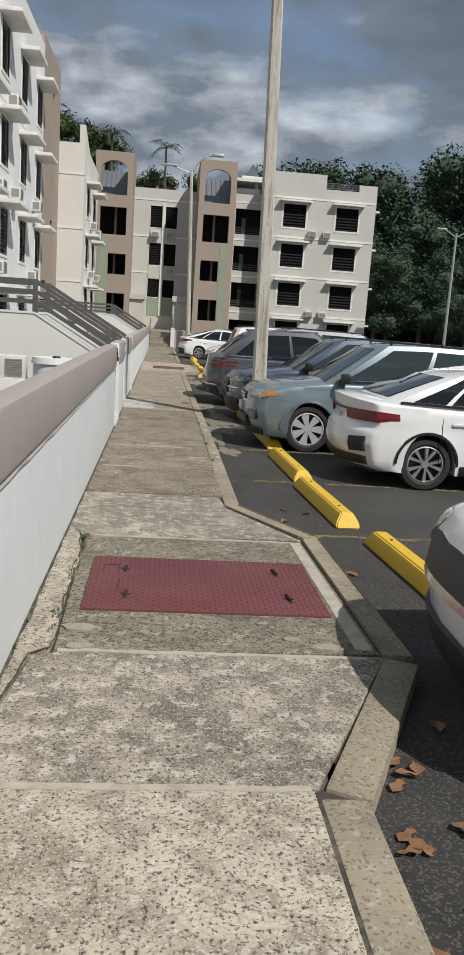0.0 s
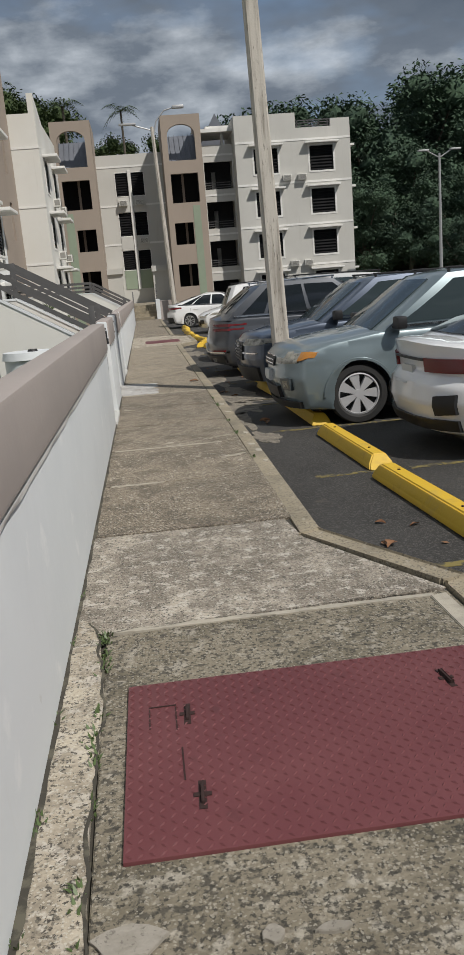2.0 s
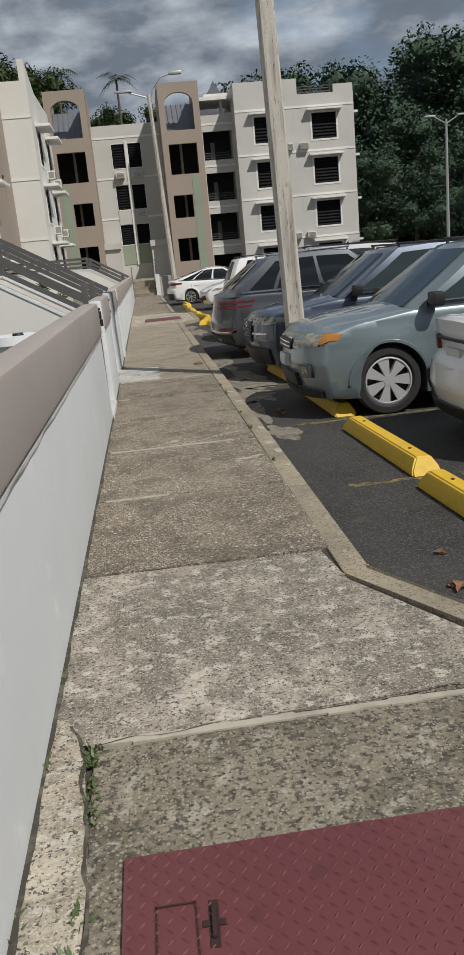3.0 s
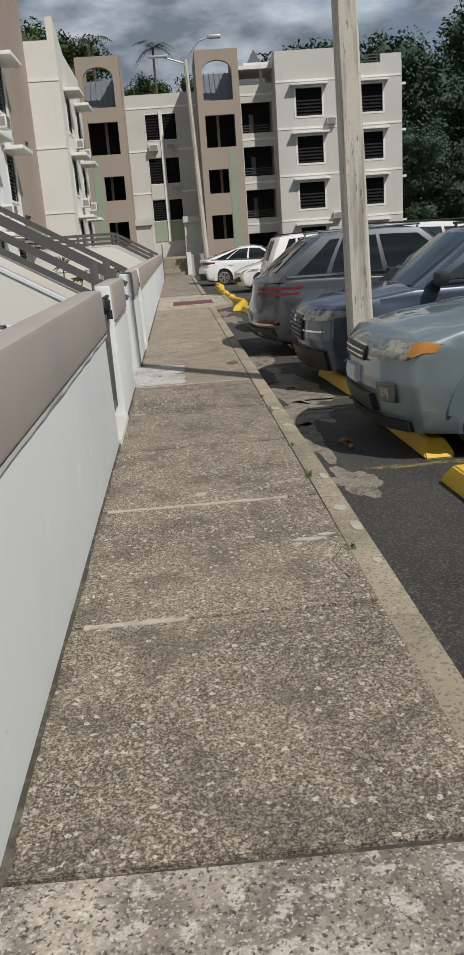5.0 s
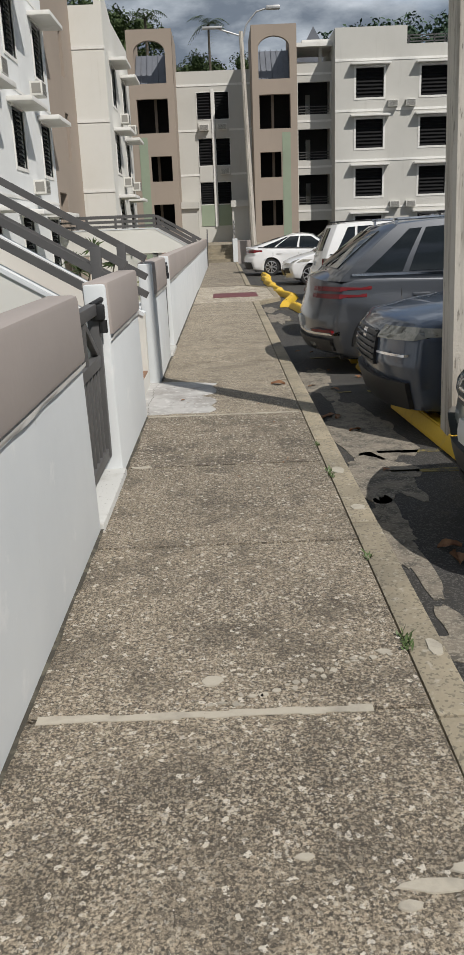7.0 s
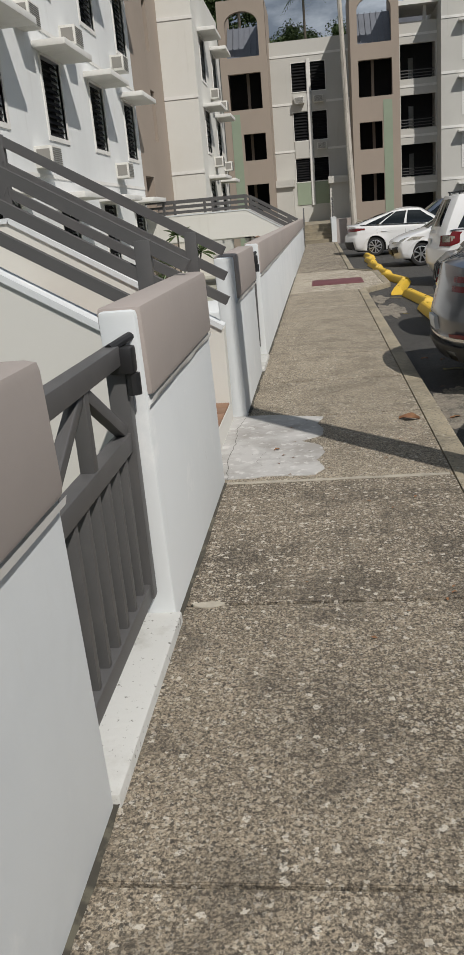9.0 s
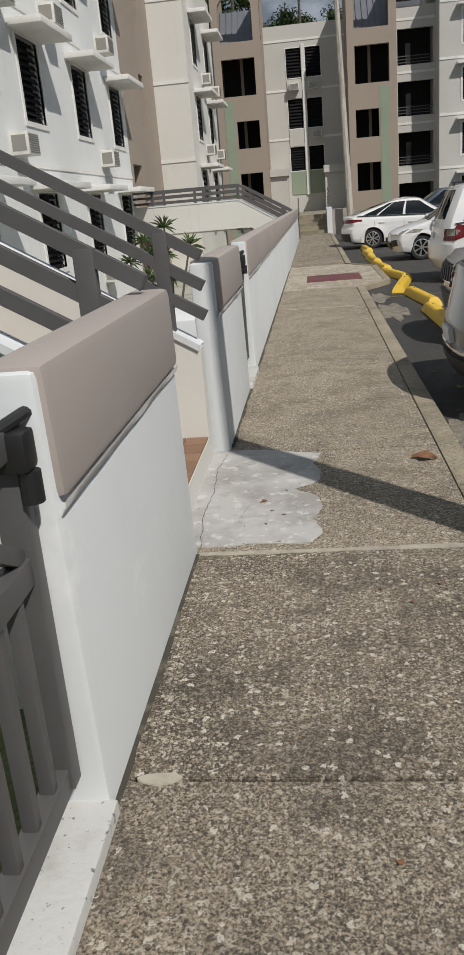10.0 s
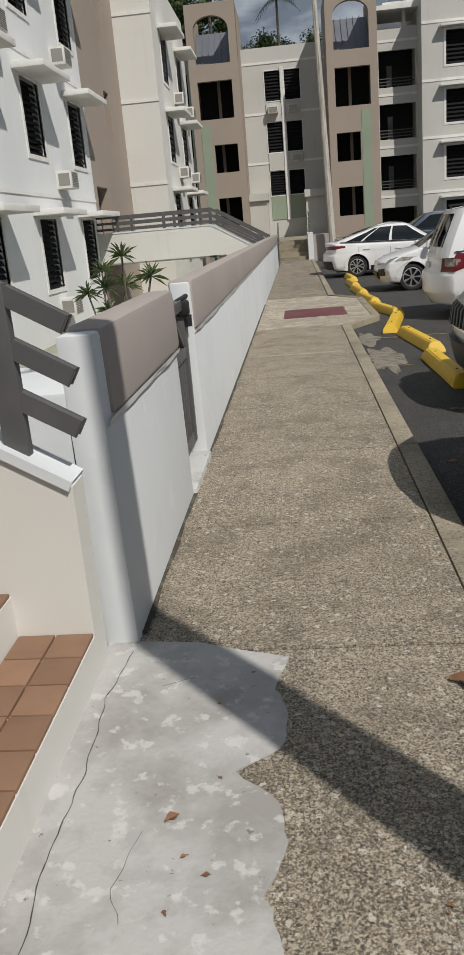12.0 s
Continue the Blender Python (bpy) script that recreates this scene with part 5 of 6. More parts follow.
# white saloon, tail to the walk
car((2.05 + 4.64, shut(7.25, 1.8), PARK), 180, 4.64, 1.80, SEDAN, (1.15, 2.0, 3.3, 4.28, 1.43), (0.90, 3.62), 0.32, "five", P_WHITE,
    "white saloon car parked tail towards the walk", [("headlight", 0.55, 0.97, 0.62, 0.74, M_LAMPC, "", 0.05, 0.2, True)],
    [("taillight", 0.45, 1.0, 0.80, 0.93, M_LAMPR, "dark red tail light", 0.0, 0.26, True), ("light_strip", -0.45, 0.45, 0.90, 0.92, M_BLACK, "", 0, 0, False),
     ("number_plate", -0.17, 0.17, 0.68, 0.84, M_NUMBER, "", 0, 0, False), low_dark(0.24, 0.38), ("reflector_pocket", 0.72, 0.93, 0.42, 0.60, M_BLACK, "", 0.1, 0, True)])
# grey-green suv, nose to the walk
car((1.15, shut(9.75, 1.8), PARK), 0, 4.66, 1.80, SUVL, (1.05, 1.95, 3.95, 4.50, 1.66), (0.92, 3.6), 0.355, "hubcap", P_SAGE,
    "grey-green sport utility car parked nose towards the walk",
    [("headlight", 0.42, 0.94, 0.745, 0.885, M_LAMPC, "clear headlight", 0.06, 0, True), ("indicator", 0.93, 0.99, 0.80, 0.90, M_LAMPO, "amber indicator lens", 0.06, 0.13, True),
     ("grille", -0.34, 0.34, 0.72, 0.89, M_BLACK, "dark slatted grille", 0, 0, False)] + [("grille_slat", -0.33, 0.33, 0.745 + 0.045 * i, 0.757 + 0.045 * i, M_CHROME, "", 0, 0, False) for i in range(3)] +
    [("number_plate", -0.17, 0.17, 0.53, 0.66, M_NUMBER, "pale number plate", 0, 0, False), ("air_intake", -0.50, 0.50, 0.34, 0.48, M_BLACK, "", 0, 0, False), ("fog_lamp_recess", 0.66, 0.84, 0.45, 0.59, P_SAGE_SHADE, "fog lamp recess", 0, 0, True), ("fog_lamp", 0.70, 0.81, 0.475, 0.565, M_LAMPC, "", 0, 0, True), low_dark(0.23, 0.31)],
    [("taillight", 0.7, 0.98, 0.9, 1.08, M_LAMPR, "", 0, 0.1, True)], M_CLEARGLASS, "black", False)
# dark blue-grey suv, nose to the walk
car((1.12, shut(12.85, 1.88), PARK), 0, 4.66, 1.88, SUVL, (1.10, 2.0, 3.9, 4.50, 1.66), (0.93, 3.72), 0.36, "ten", P_NAVY,
    "dark blue-grey sport utility car with a mesh grille",
    [("grille", -0.42, 0.42, 0.54, 0.88, M_BLACK, "black mesh grille", 0, 0, False), ("badge", -0.07, 0.07, 0.72, 0.83, M_CHROME, "", 0, 0, False),
     ("headlight", 0.48, 0.98, 0.78, 0.88, M_LAMPC, "narrow headlight", 0.03, 0.28, True)] + [("mesh_bar", -0.40, 0.40, 0.57 + 0.05 * i, 0.58 + 0.05 * i, M_ALLOYD, "", 0, 0, False) for i in range(6)] + [("chrome_trim", 0.55, 0.93, 0.66, 0.68, M_CHROME, "", 0, 0.0, True), low_dark(0.23, 0.45)],
    [("taillight", 0.6, 0.98, 0.9, 1.0, M_LAMPR, "", 0, 0.2, True)], M_CLEARGLASS, "black")
# dark grey suv, tail to the walk
car((0.84 + 4.66, shut(15.85, 1.93), PARK), 180, 4.66, 1.93, SUVL, (1.2, 2.0, 3.75, 4.45, 1.70), (0.92, 3.72), 0.37, "ten", P_DGREY,
    "dark grey sport utility car with twin red tail strips", [],
    [("taillight", 0.52, 1.0, 0.97, 1.02, M_LAMPR, "thin red light strip", 0, 0.34, True), ("taillight", 0.52, 1.0, 0.89, 0.94, M_LAMPR, "thin red light strip", 0, 0.30, True),
     ("number_plate", -0.17, 0.17, 0.52, 0.64, M_NUMBER, "", 0, 0, False), ("chrome_strip", -0.9, 0.9, 0.47, 0.495, M_CHROME, "chrome strip along the bumper", 0, 0.1, False),
     ("reflector", 0.6, 0.95, 0.50, 0.53, M_LAMPR, "", 0, 0, True), ("exhaust", 0.50, 0.72, 0.29, 0.37, M_CHROME, "", 0, 0, True), low_dark(0.24, 0.42)], M_GLASS, "chrome")
# silver off-roader, nose to the walk
car((1.32, shut(19.05, 1.85), PARK), 0, 4.42, 1.85, BOXY, (1.25, 1.65, 4.05, 4.30, 1.78), (0.85, 3.45), 0.37, "seven", P_SILVER,
    "silver off-road car with an upright slotted grille",
    [("grille", -0.5, 0.5, 0.66, 0.92, M_CHROME, "seven slot grille", 0, 0, False)] + [("slot", -0.42 + 0.13 * i, -0.36 + 0.13 * i, 0.68, 0.90, M_BLACK, "", 0, 0, False) for i in range(7)] +
    [("headlight", 0.58, 0.85, 0.70, 0.92, M_LAMPC, "", 0, 0, True), low_dark(0.30, 0.55)], [("taillight", 0.8, 0.98, 0.8, 1.05, M_LAMPR, "", 0, 0.05, True)], M_CLEARGLASS, "black")
# white suv, tail to the walk
car((2.02 + 4.42, shut(25.75, 1.82), PARK), 180, 4.42, 1.82, BOXY, (1.15, 1.85, 4.0, 4.30, 1.76), (0.88, 3.50), 0.36, "five", P_WHITE,
    "white boxy sport utility car parked tail to the walk", [],
    [("taillight", 0.74, 1.0, 0.78, 1.06, M_LAMPR, "square red tail light", 0, 0.16, True), ("taillight_lens", 0.82, 0.99, 0.86, 0.98, M_LAMPC, "", 0, 0.10, True),
     ("number_plate", -0.2, 0.2, 0.78, 0.92, M_NUMBER, "", 0, 0, False)], M_GLASS, "black", False)
# white hatchback, nose to the walk
car((1.75, shut(31.9, 1.72), PARK), 0, 4.0, 1.72, HATCH, (0.85, 1.75, 3.2, 3.86, 1.46), (0.80, 3.28), 0.31, "seven", P_WHITE,
    "small white hatchback parked nose towards the walk",
    [("headlight", 0.48, 0.97, 0.62, 0.74, M_LAMPC, "", 0.10, 0.42, True), ("fog_recess", 0.60, 0.88, 0.36, 0.52, M_BLACK, "", 0.08, 0, True), ("air_intake", -0.5, 0.5, 0.30, 0.46, M_BLACK, "", 0, 0, False)],
    [("taillight", 0.7, 0.98, 0.8, 1.0, M_LAMPR, "", 0, 0.1, True)], M_CLEARGLASS, False, False)
# white liftback, tail to the walk
car((0.85 + 4.5, shut(38.2, 1.82), PARK), 180, 4.64, 1.82, SEDAN, (1.0, 1.95, 3.1, 4.45, 1.46), (0.90, 3.62), 0.32, "five", P_WHITE,
    "white liftback car parked tail to the walk", [],
    [("taillight", 0.4, 1.0, 0.84, 0.95, M_LAMPR, "", 0.04, 0.30, True), ("lower_trim", -0.93, 0.93, 0.26, 0.52, M_BLACK, "", 0, 0, False)], M_GLASS, False, False)
car((1.3 + 4.64, shut(43.4, 1.82), PARK), 180, 4.64, 1.82, SEDAN, (1.0, 1.95, 3.1, 4.45, 1.46), (0.90, 3.62), 0.32, "five", P_BLACK,
    "dark saloon car with red tail lights near the far block", [], [("taillight", 0.4, 1.0, 0.84, 0.95, M_LAMPR, "", 0.04, 0.30, True)])
car((3.2, shut(47.0, 1.88), PARK), 0, 4.66, 1.88, SUVL, (1.10, 2.0, 3.9, 4.50, 1.70), (0.93, 3.72), 0.36, "ten", P_NAVY,
    "dark blue car parked close to the far block", [("headlight", 0.48, 0.98, 0.78, 0.88, M_LAMPC, "", 0.03, 0.28, True)], [], M_GLASS, False)
# light pick-up nose at the start of the walk
car((1.26, shut(0.55, 1.90), PARK), 0, 4.66, 1.90, SUVL, (1.10, 2.0, 3.9, 4.50, 1.72), (0.93, 3.72), 0.37, "five", P_WHITE,
    "white sport utility car with a chrome grille and black bumper",
    [("grille", -0.72, 0.72, 0.58, 0.92, M_CHROME, "chrome framed grille", 0, 0, False), ("grille_mesh", -0.64, 0.64, 0.63, 0.88, M_BLACK, "", 0, 0, False), ("headlight", 0.74, 0.97, 0.74, 0.92, M_LAMPC, "", 0, 0.25, True), low_dark(0.22, 0.40)], [], M_GLASS, "black")


# ---- trees ----
def leaf_cloud(bm, centre, rad, count, size, squash=0.8):
    for _ in range(count):
        d = Vector((random.gauss(0, 1), random.gauss(0, 1), random.gauss(0, 1)))
        d.normalize()
        p = centre + Vector((d.x * rad, d.y * rad, d.z * rad * squash)) * (0.45 + 0.65 * random.random())
        q = Euler((random.uniform(-0.9, 0.9), random.uniform(-0.9, 0.9), random.uniform(0, 6.28))).to_matrix()
        s = size * random.uniform(0.6, 1.3)
        v = [bm.verts.new(p + q @ Vector(c) * s) for c in ((-1, 0, 0), (0, -0.45, 0.1), (1, 0, -0.1), (0, 0.45, 0.1))]
        bm.faces.new(v)


def tree(h, spread, mat, clumps, leaves, size, label):
    t = thing("tree", (0, 0, 0), label, "tree", "wooded slope")
    bm = bmesh.new()
    tube(bm, (0, 0, 0), (0.2, 0.1, h * 0.55), h * 0.025, h * 0.014, 8)
    ends = []
    for i in range(clumps):
        a = 2 * math.pi * i / clumps + random.uniform(-0.4, 0.4)
        rr = spread * random.uniform(0.25, 1.0)
        z = h * random.uniform(0.35, 0.95) * (1 - 0.22 * rr / spread)
        p = Vector((rr * math.cos(a), rr * math.sin(a), z))
        ends.append(p)
        if i % 3 == 0:
            tube(bm, (0.15, 0.1, h * random.uniform(0.3, 0.52)), p, h * 0.009, h * 0.004, 6)
    part("trunk", bm, M_BARK, t)
    bm = bmesh.new()
    for p in ends:
        rad = spread * random.uniform(0.22, 0.42)
        core = bmesh.ops.create_icosphere(bm, subdivisions=2, radius=rad * 0.50, matrix=Matrix.Translation(p))
        for v in core["verts"]:
            d = v.co - p
            v.co = p + Vector((d.x, d.y, d.z * 0.8)) * (1 + 0.5 * noise.noise(v.co * 1.6))
        leaf_cloud(bm, p, rad, leaves, size)
    part("crown", bm, mat, t)
    return t


def palm(h, label):
    t = thing("palm_tree", (0, 0, 0), label, "palm tree", "palms behind the far block")
    bm = bmesh.new()
    tube(bm, (0, 0, 0), (0.1, 0, h * 0.5), 0.2, 0.16, 8)
    tube(bm, (0.1, 0, h * 0.5), (0.0, 0, h), 0.16, 0.12, 8)
    part("trunk", bm, M_BARK, t)
    bm = bmesh.new()
    for i in range(13):
        a = 2 * math.pi * i / 13 + random.uniform(-0.15, 0.15)
        up = random.uniform(0.2, 1.1)
        for j in range(14):
            u = (j + 0.5) / 14 * 2.9
            c = Vector((math.cos(a) * u * 0.85, math.sin(a) * u * 0.85, h + up * u - 0.36 * u * u))
            side = Vector((-math.sin(a), math.cos(a), 0))
            fl = 0.75 * math.sin(math.pi * min(1, 0.12 + j / 15))
            for s in (-1, 1):
                v = [bm.verts.new(c + Vector((math.cos(a), math.sin(a), 0)) * dx + side * s * dy + Vector((0, 0, dz))) for dx, dy, dz in ((-0.05, 0, 0), (0.04, 0, 0), (0.22, fl, -0.35 * fl), (0.19, fl, -0.35 * fl))]
                bm.faces.new(v)
    part("crown", bm, M_PALM, t)
    return t


T1 = tree(15, 5.4, M_LEAFD, 34, 420, 0.19, "tall dark green tree in the wood beside the car park")
T2 = tree(13, 4.6, M_LEAF, 28, 320, 0.19, "green leafy tree on the slope behind the blocks")
hill = part("hill", prism([(-90, 84), (-30, 82), (16, 84), (22, 96), (70, 110), (120, 200), (-120, 200)], -0.7, 9.0), M_GRASS)
tagged(hill, "wooded slope behind the apartment blocks", "hill", kind="structure")
T1.matrix_basis = pose(28, 80, -0.7)
wood = [(13.5, 96, 1.30), (17.5, 94, 1.34), (19.5, 88, 1.2), (24, 87, 1.2), (29.5, 86, 1.38), (34.5, 87, 1.3), (40, 88, 1.4), (46, 88, 1.45), (53, 90, 1.5), (60, 92, 1.5), (22, 97, 1.2), (32, 98, 1.45), (43, 99, 1.6),
        (21.5, 79, 0.85), (26, 78, 0.9), (31, 79, 1.0), (36.5, 78, 1.0), (42, 79, 1.05), (48, 80, 1.1), (55, 80, 1.2), (19.8, 73, 0.6), (23.5, 71, 0.62), (28, 71, 0.7), (33, 70, 0.7), (38, 71, 0.75), (44, 70, 0.8), (51, 70, 0.9),
        (26, 66, 0.42), (30.5, 65, 0.45), (35.5, 65, 0.5), (41, 64, 0.5), (48, 63, 0.6)]
for i, (x, y, sc) in enumerate(wood):
    o = copy_thing(T1, pose(x, y, -0.7, 0, 0, 67 * i))
    o.scale = (1.08 * sc, 1.08 * sc, 1.15 * sc * random.uniform(0.94, 1.06))
T2.matrix_basis = pose(-22, 96, 8.9)
for i in range(20):
    x = -34 + i * 2.7
    o = copy_thing(T2, pose(x, 91 + 8 * random.random(), 8.9, 0, 0, 57 * i))
    sc = random.uniform(1.16, 1.3) if x < -7.5 else random.uniform(0.70, 0.80)
    o.scale = (sc, sc, sc)
P1 = palm(12, "tall palm with feathery fronds behind the far block")
P1.matrix_basis = pose(-6.5, 90, 8.9)
o = copy_thing(P1, pose(-0.6, 88, 8.9, 0, 0, 70))
o.scale = (0.85, 0.85, 0.90)

# ---- plants and small things in the courtyard ----
def dracaena(x, y, h):
    t = thing("dracaena_plant", (x, y, -0.64), "spiky green dracaena with thin stems in the courtyard", "plant", "courtyard plants")
    heads = [(0, 0, h), (0.5, 0.15, h * 0.78), (-0.45, 0.2, h * 0.7), (0.15, -0.4, h * 0.45)]
    bm = bmesh.new()
    for p in heads:
        tube(bm, (p[0] * 0.3, p[1] * 0.3, 0), p, 0.03, 0.02, 6)
    part("stem", bm, M_BARK, t)
    for p in heads:
        bm = bmesh.new()
        for i in range(34):
            a, e_ = random.uniform(0, 6.28), random.uniform(-0.35, 1.3)
            d = Vector((math.cos(a) * math.cos(e_), math.sin(a) * math.cos(e_), math.sin(e_)))
            sd = d.cross(Vector((0, 0, 1))).normalized() * 0.022
            ln = random.uniform(0.26, 0.44)
            b0 = Vector(p)
            mid, tip = b0 + d * ln * 0.55, b0 + d * ln + Vector((0, 0, -0.08))
            v = [bm.verts.new(q) for q in (b0 - sd * 0.6, b0 + sd * 0.6, mid + sd, tip, mid - sd)]
            bm.faces.new(v)
        part("leaf_rosette", bm, M_PALM, t)


dracaena(-3.5, 28.2, 1.95)
dracaena(-4.6, 31.0, 1.6)

cab_ = thing("utility_cabinet", (-2.6, 18.6, -0.64), "white painted utility cabinet with valves beside the steps", "cabinet")
part("body", box(-1.2, 1.35, -0.6, 0.8, 0, 1.22, 0.03), M_WHITE, cab_)
for x in (-0.5, 0.35, 1.1):
    bm = bmesh.new()
    tube(bm, (x, -0.6, 0.95), (x, -0.72, 0.95), 0.02, 0.02)
    tube(bm, (x, -0.70, 0.92), (x, -0.70, 1.03), 0.035, 0.035)
    part("valve", bm, M_STEEL, cab_)
for x in (0.0, 0.75):
    part("panel_gap", box(x - 0.006, x + 0.006, -0.604, -0.59, 0.05, 1.18), M_BLACK, cab_)
air_conditioner(pose(-4.6, 20.5, -0.40), "off-white air conditioner")

# ---- fallen leaves ----
def fallen_leaf(x, y, z, s, a):
    bm = bmesh.new()
    n = 8
    up, dn = [], []
    for i in range(n + 1):
        t = i / n
        w = 0.34 * math.sin(math.pi * t) ** 0.8 * (0.75 + 0.35 * math.sin(9 * t + 5 * x + 3 * y))
        zz = (0.10 + 0.08 * math.sin(7 * x)) * math.sin(3 * t)
        up.append(bm.verts.new((t - 0.5, w, 0.07 * (1 + math.sin(40 * y)) + zz)))
        dn.append(bm.verts.new((t - 0.5, -w * 0.9, 0.04 + zz)))
    mid = [bm.verts.new((i / n - 0.5, 0, 0.10 * math.sin(3 * i / n))) for i in range(n + 1)]
    for i in range(n):
        bm.faces.new((mid[i], mid[i + 1], up[i + 1], up[i]))
        bm.faces.new((dn[i], dn[i + 1], mid[i + 1], mid[i]))
    o = part("fallen_leaf", bm, M_DRYLEAF)
    o.matrix_basis = pose(x, y, z, 0, 0, a) @ Matrix.Scale(s, 4)
    tagged(o, "dry curled brown leaf lying on the ground", "leaf", "fallen leaves")


fallen_leaf(0.40, 14.95, 0.002, 0.16, -20)
for i in range(46):
    fallen_leaf(random.uniform(0.75, 1.4), random.choice((random.uniform(10, 18), random.uniform(0, 6))), PARK + 0.004, random.uniform(0.06, 0.15), random.uniform(0, 360))
for x, y in ((0.80, 0.60), (0.83, 0.52), (0.78, 0.50), (0.92, 1.0), (0.90, 1.1), (0.98, 1.05), (0.72, 0.02), (0.86, 0.92)):
    fallen_leaf(x, y, PARK + 0.01, 0.11, random.uniform(0, 360))
for i in range(26):
    fallen_leaf(random.uniform(-0.7, 0.4), random.uniform(11.5, 15.2), 0.006, random.uniform(0.012, 0.03), random.uniform(0, 360))
fallen_leaf(-0.58, 14.30, 0.006, 0.05, 40)
fallen_leaf(-0.55, 13.97, 0.006, 0.022, 120)
fallen_leaf(-0.46, 14.09, 0.006, 0.03, 10)

# ---- weeds and dirt along the edges ----
def tufts(places, label):
    bm = bmesh.new()
    for x, y in places:
        for _ in range(14):
            a, e_, ln = random.uniform(0, 6.28), random.uniform(0.2, 1.3), random.uniform(0.015, 0.05)
            d = Vector((math.cos(a) * math.cos(e_), math.sin(a) * math.cos(e_), math.sin(e_))) * ln
            sd = Vector((-math.sin(a), math.cos(a), 0)) * 0.006
            p = Vector((x + random.uniform(-0.02, 0.02), y + random.uniform(-0.05, 0.05), 0.0))
            bm.faces.new([bm.verts.new(q) for q in (p - sd * 0.5, p + d * 0.5 - sd, p + d, p + d * 0.5 + sd)])
    o = part("weeds", bm, M_PALM)
    tagged(o, label, "weeds", kind="stuff")


tufts([(-0.72 + random.uniform(-0.015, 0.015), random.uniform(2.2, 4.3)) for _ in range(16)] + [(-0.88, random.uniform(1.5, 5)) for _ in range(10)], "small green weeds in the crack beside the wall")
tufts([(0.525, y + random.uniform(-0.05, 0.05)) for y in (9.35, 9.4, 9.42, 10.3, 11.6, 11.7, 8.0, 12.4)], "small green weeds in the kerb joint")


def dirt_line(x, y0, y1, wide, lean, label):
    bm = bmesh.new()
    n = int((y1 - y0) / 0.05)
    prev = None
    for k in range(n + 1):
        y = y0 + (y1 - y0) * k / n
        xb = x - lean * (y1 - y) / (y1 - y0)
        w = wide * max(0.12, 0.5 + 0.9 * noise.noise(Vector((y * 2.6, x, 3))) + 0.5 * noise.noise(Vector((y * 11, x, 5))))
        row = [bm.verts.new((xb - 0.02, y, 0.0135)), bm.verts.new((xb + w, y, 0.0125))]
        if prev:
            bm.faces.new((prev[0], row[0], row[1], prev[1]))
        prev = row
    o = part("dirt_edge", bm, M_JOINT)
    tagged(o, label, "dirt", kind="stuff")


dirt_line(WX - 0.001, -2, 10.78, 0.016, 0.022, "dark dirt where the walk meets the wall")
dirt_line(WX, 11.86, 13.6, 0.014, 0.0, "dark dirt where the walk meets the wall")
dirt_line(WX, 15.4, 30, 0.016, 0.0, "dark dirt where the walk meets the wall")


# ---- cracks ----
def crack(points, wide, z=0.0065):
    bm = bmesh.new()
    fine = []
    for (x0, y0), (x1, y1) in zip(points[:-1], points[1:]):
        n = max(2, int(math.hypot(x1 - x0, y1 - y0) / 0.03))
        for k in range(n):
            t = k / n
            fine.append((x0 + (x1 - x0) * t, y0 + (y1 - y0) * t))
    prev = None
    for x, y in fine:
        j = 0.02 * noise.noise(Vector((x * 9, y * 9, 2)))
        w = wide * (0.4 + 0.6 * random.random())
        row = [bm.verts.new((x + j - w, y + j, z)), bm.verts.new((x + j + w, y - w + j, z))]
        if prev:
            bm.faces.new((prev[0], row[0], row[1], prev[1]))
        prev = row
    part("crack", bm, M_JOINT, pavement)


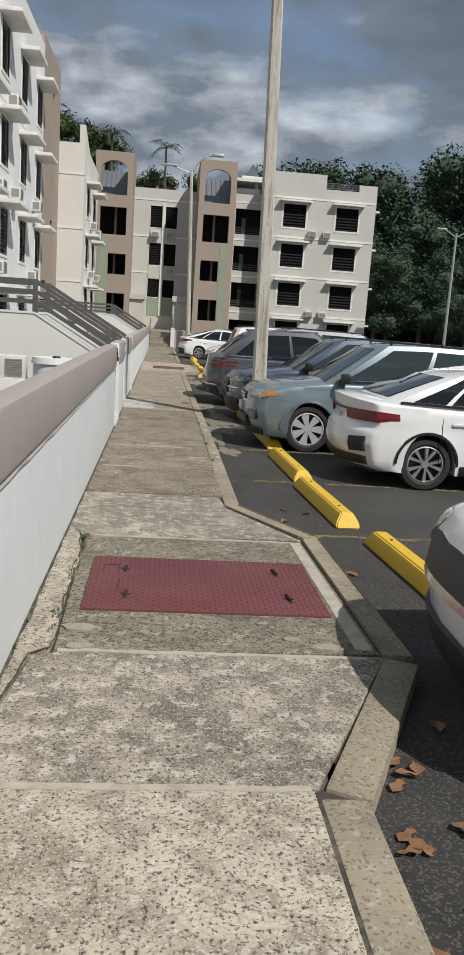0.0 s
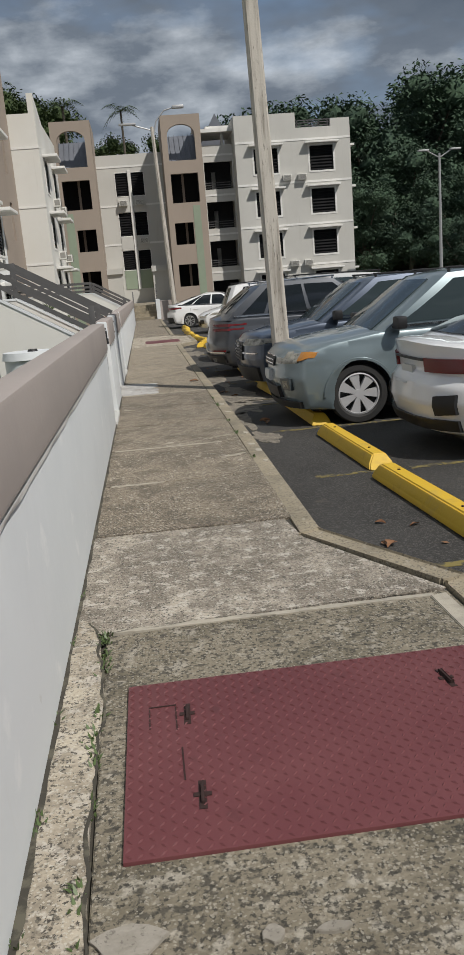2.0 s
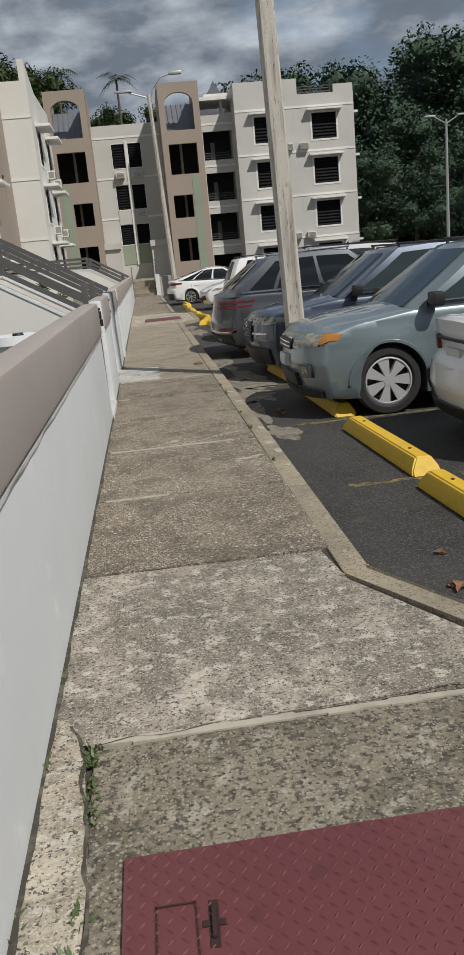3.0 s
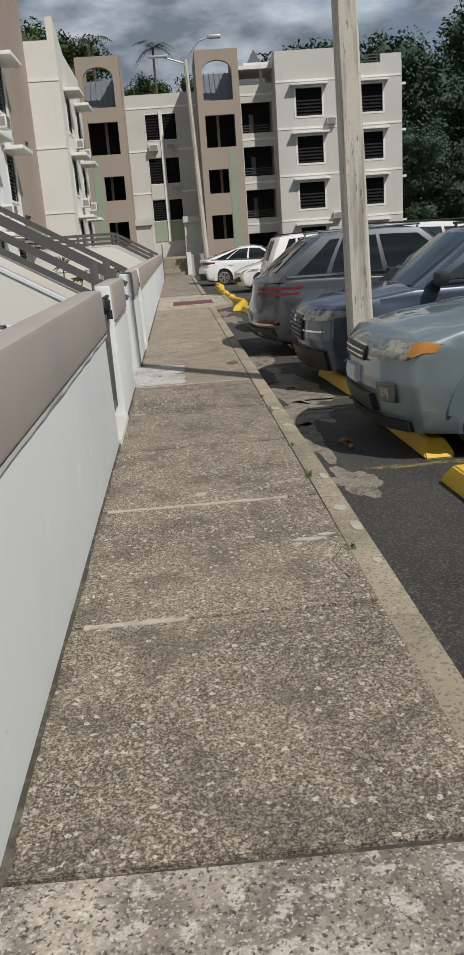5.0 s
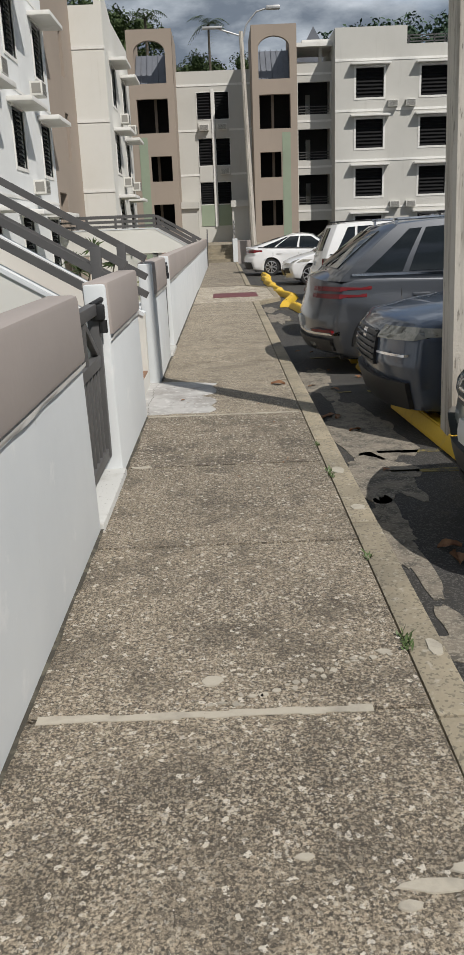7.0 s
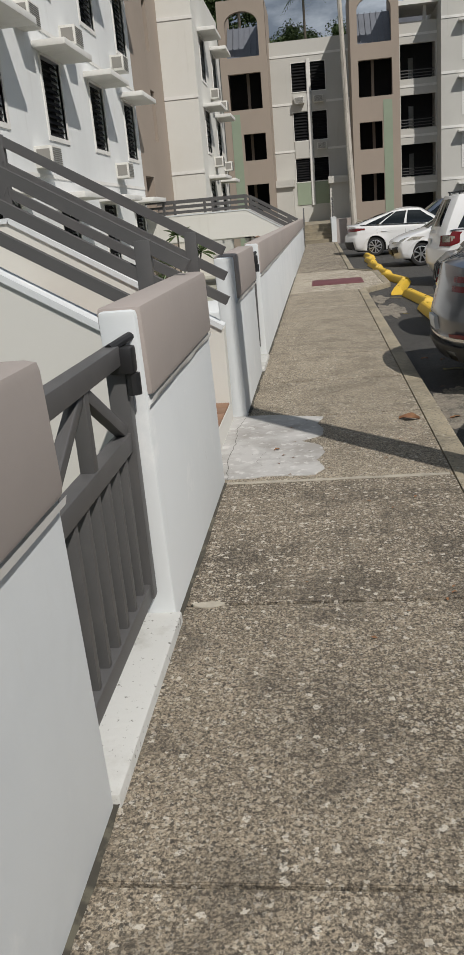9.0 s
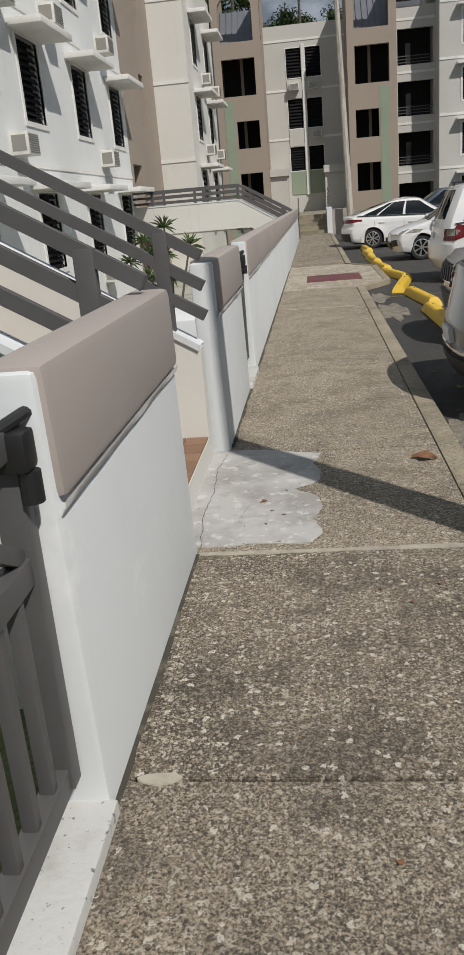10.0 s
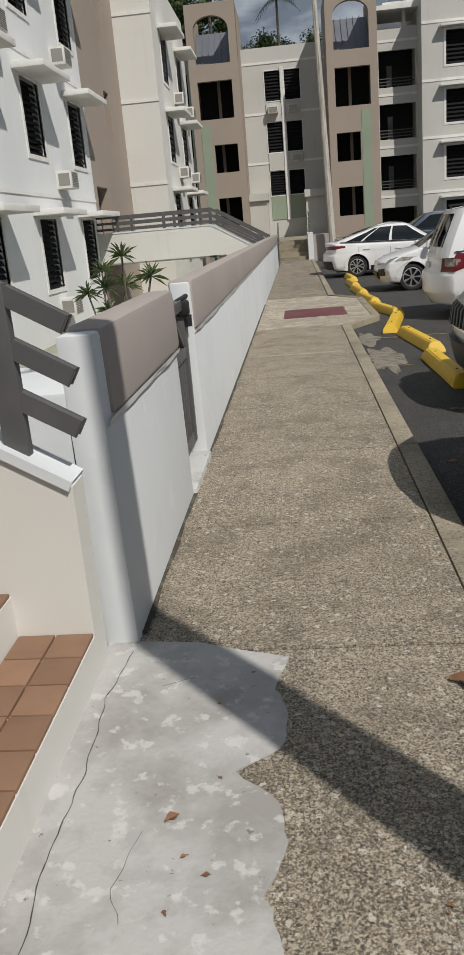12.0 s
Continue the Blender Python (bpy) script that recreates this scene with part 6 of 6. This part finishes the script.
crack([(-0.857, 13.70), (-0.876, 13.85), (-0.905, 14.12), (-0.896, 14.37), (-0.895, 14.63), (-0.919, 14.93), (-0.882, 15.29)], 0.0022)
crack([(-0.72, 15.0), (-0.60, 15.05), (-0.48, 15.02)], 0.0012)
crack([(-0.66, 14.25), (-0.70, 14.05), (-0.66, 13.9)], 0.0010)
crack([(-0.80, 4.4), (-0.745, 4.15), (-0.70, 3.6), (-0.71, 2.8), (-0.69, 2.2), (-0.70, 2.0), (-0.79, 1.92), (-0.81, 1.75), (-0.83, 1.5), (-0.86, 1.2)], 0.009, 0.0125)
crack([(0.48, 8.02), (0.40, 7.85), (0.45, 7.6)], 0.003, 0.004)
crack([(-0.72, 4.26), (-0.3, 4.28), (0.3, 4.29), (0.9, 4.33)], 0.004, 0.006)
for k in range(26):
    t = k / 25
    blob(-0.25 + 0.68 * t + random.uniform(-0.02, 0.02), 8.97 + 0.36 * t + random.uniform(-0.03, 0.03), random.uniform(0.006, 0.016), random.uniform(0.006, 0.014), 0.005, M_MORTAR, "mortar_crumb", 0.3, 9, pavement)

# ---- tank and condenser beside the steps ----
tank = thing("water_tank", (-1.99, 11.7, -0.70), "white round water tank with a flat lid beside the steps", "tank")
part("body", tube(bmesh.new(), (0, 0, 0), (0, 0, 1.58), 0.31, 0.32, 40), M_WHITE, tank)
part("lid", tube(bmesh.new(), (0, 0, 1.58), (0, 0, 1.68), 0.35, 0.33, 40), M_WHITE, tank)
part("cap", tube(bmesh.new(), (0.08, -0.1, 1.68), (0.08, -0.1, 1.71), 0.07, 0.06, 20), M_BLACK, tank)
cond = thing("condenser", (-2.72, 11.7, -0.70), "off-white outdoor air conditioning condenser on a block", "condenser")
part("base", box(-0.36, 0.36, -0.2, 0.2, 0, 1.30, 0.01), M_CREAM, cond)
part("case", box(-0.30, 0.30, -0.16, 0.16, 1.30, 1.68, 0.02), M_AC, cond)
for k in range(8):
    part("vent_slat", box(-0.02, 0.26, -0.172, -0.158, 1.34 + 0.038 * k, 1.36 + 0.038 * k), M_ACGRILLE, cond)
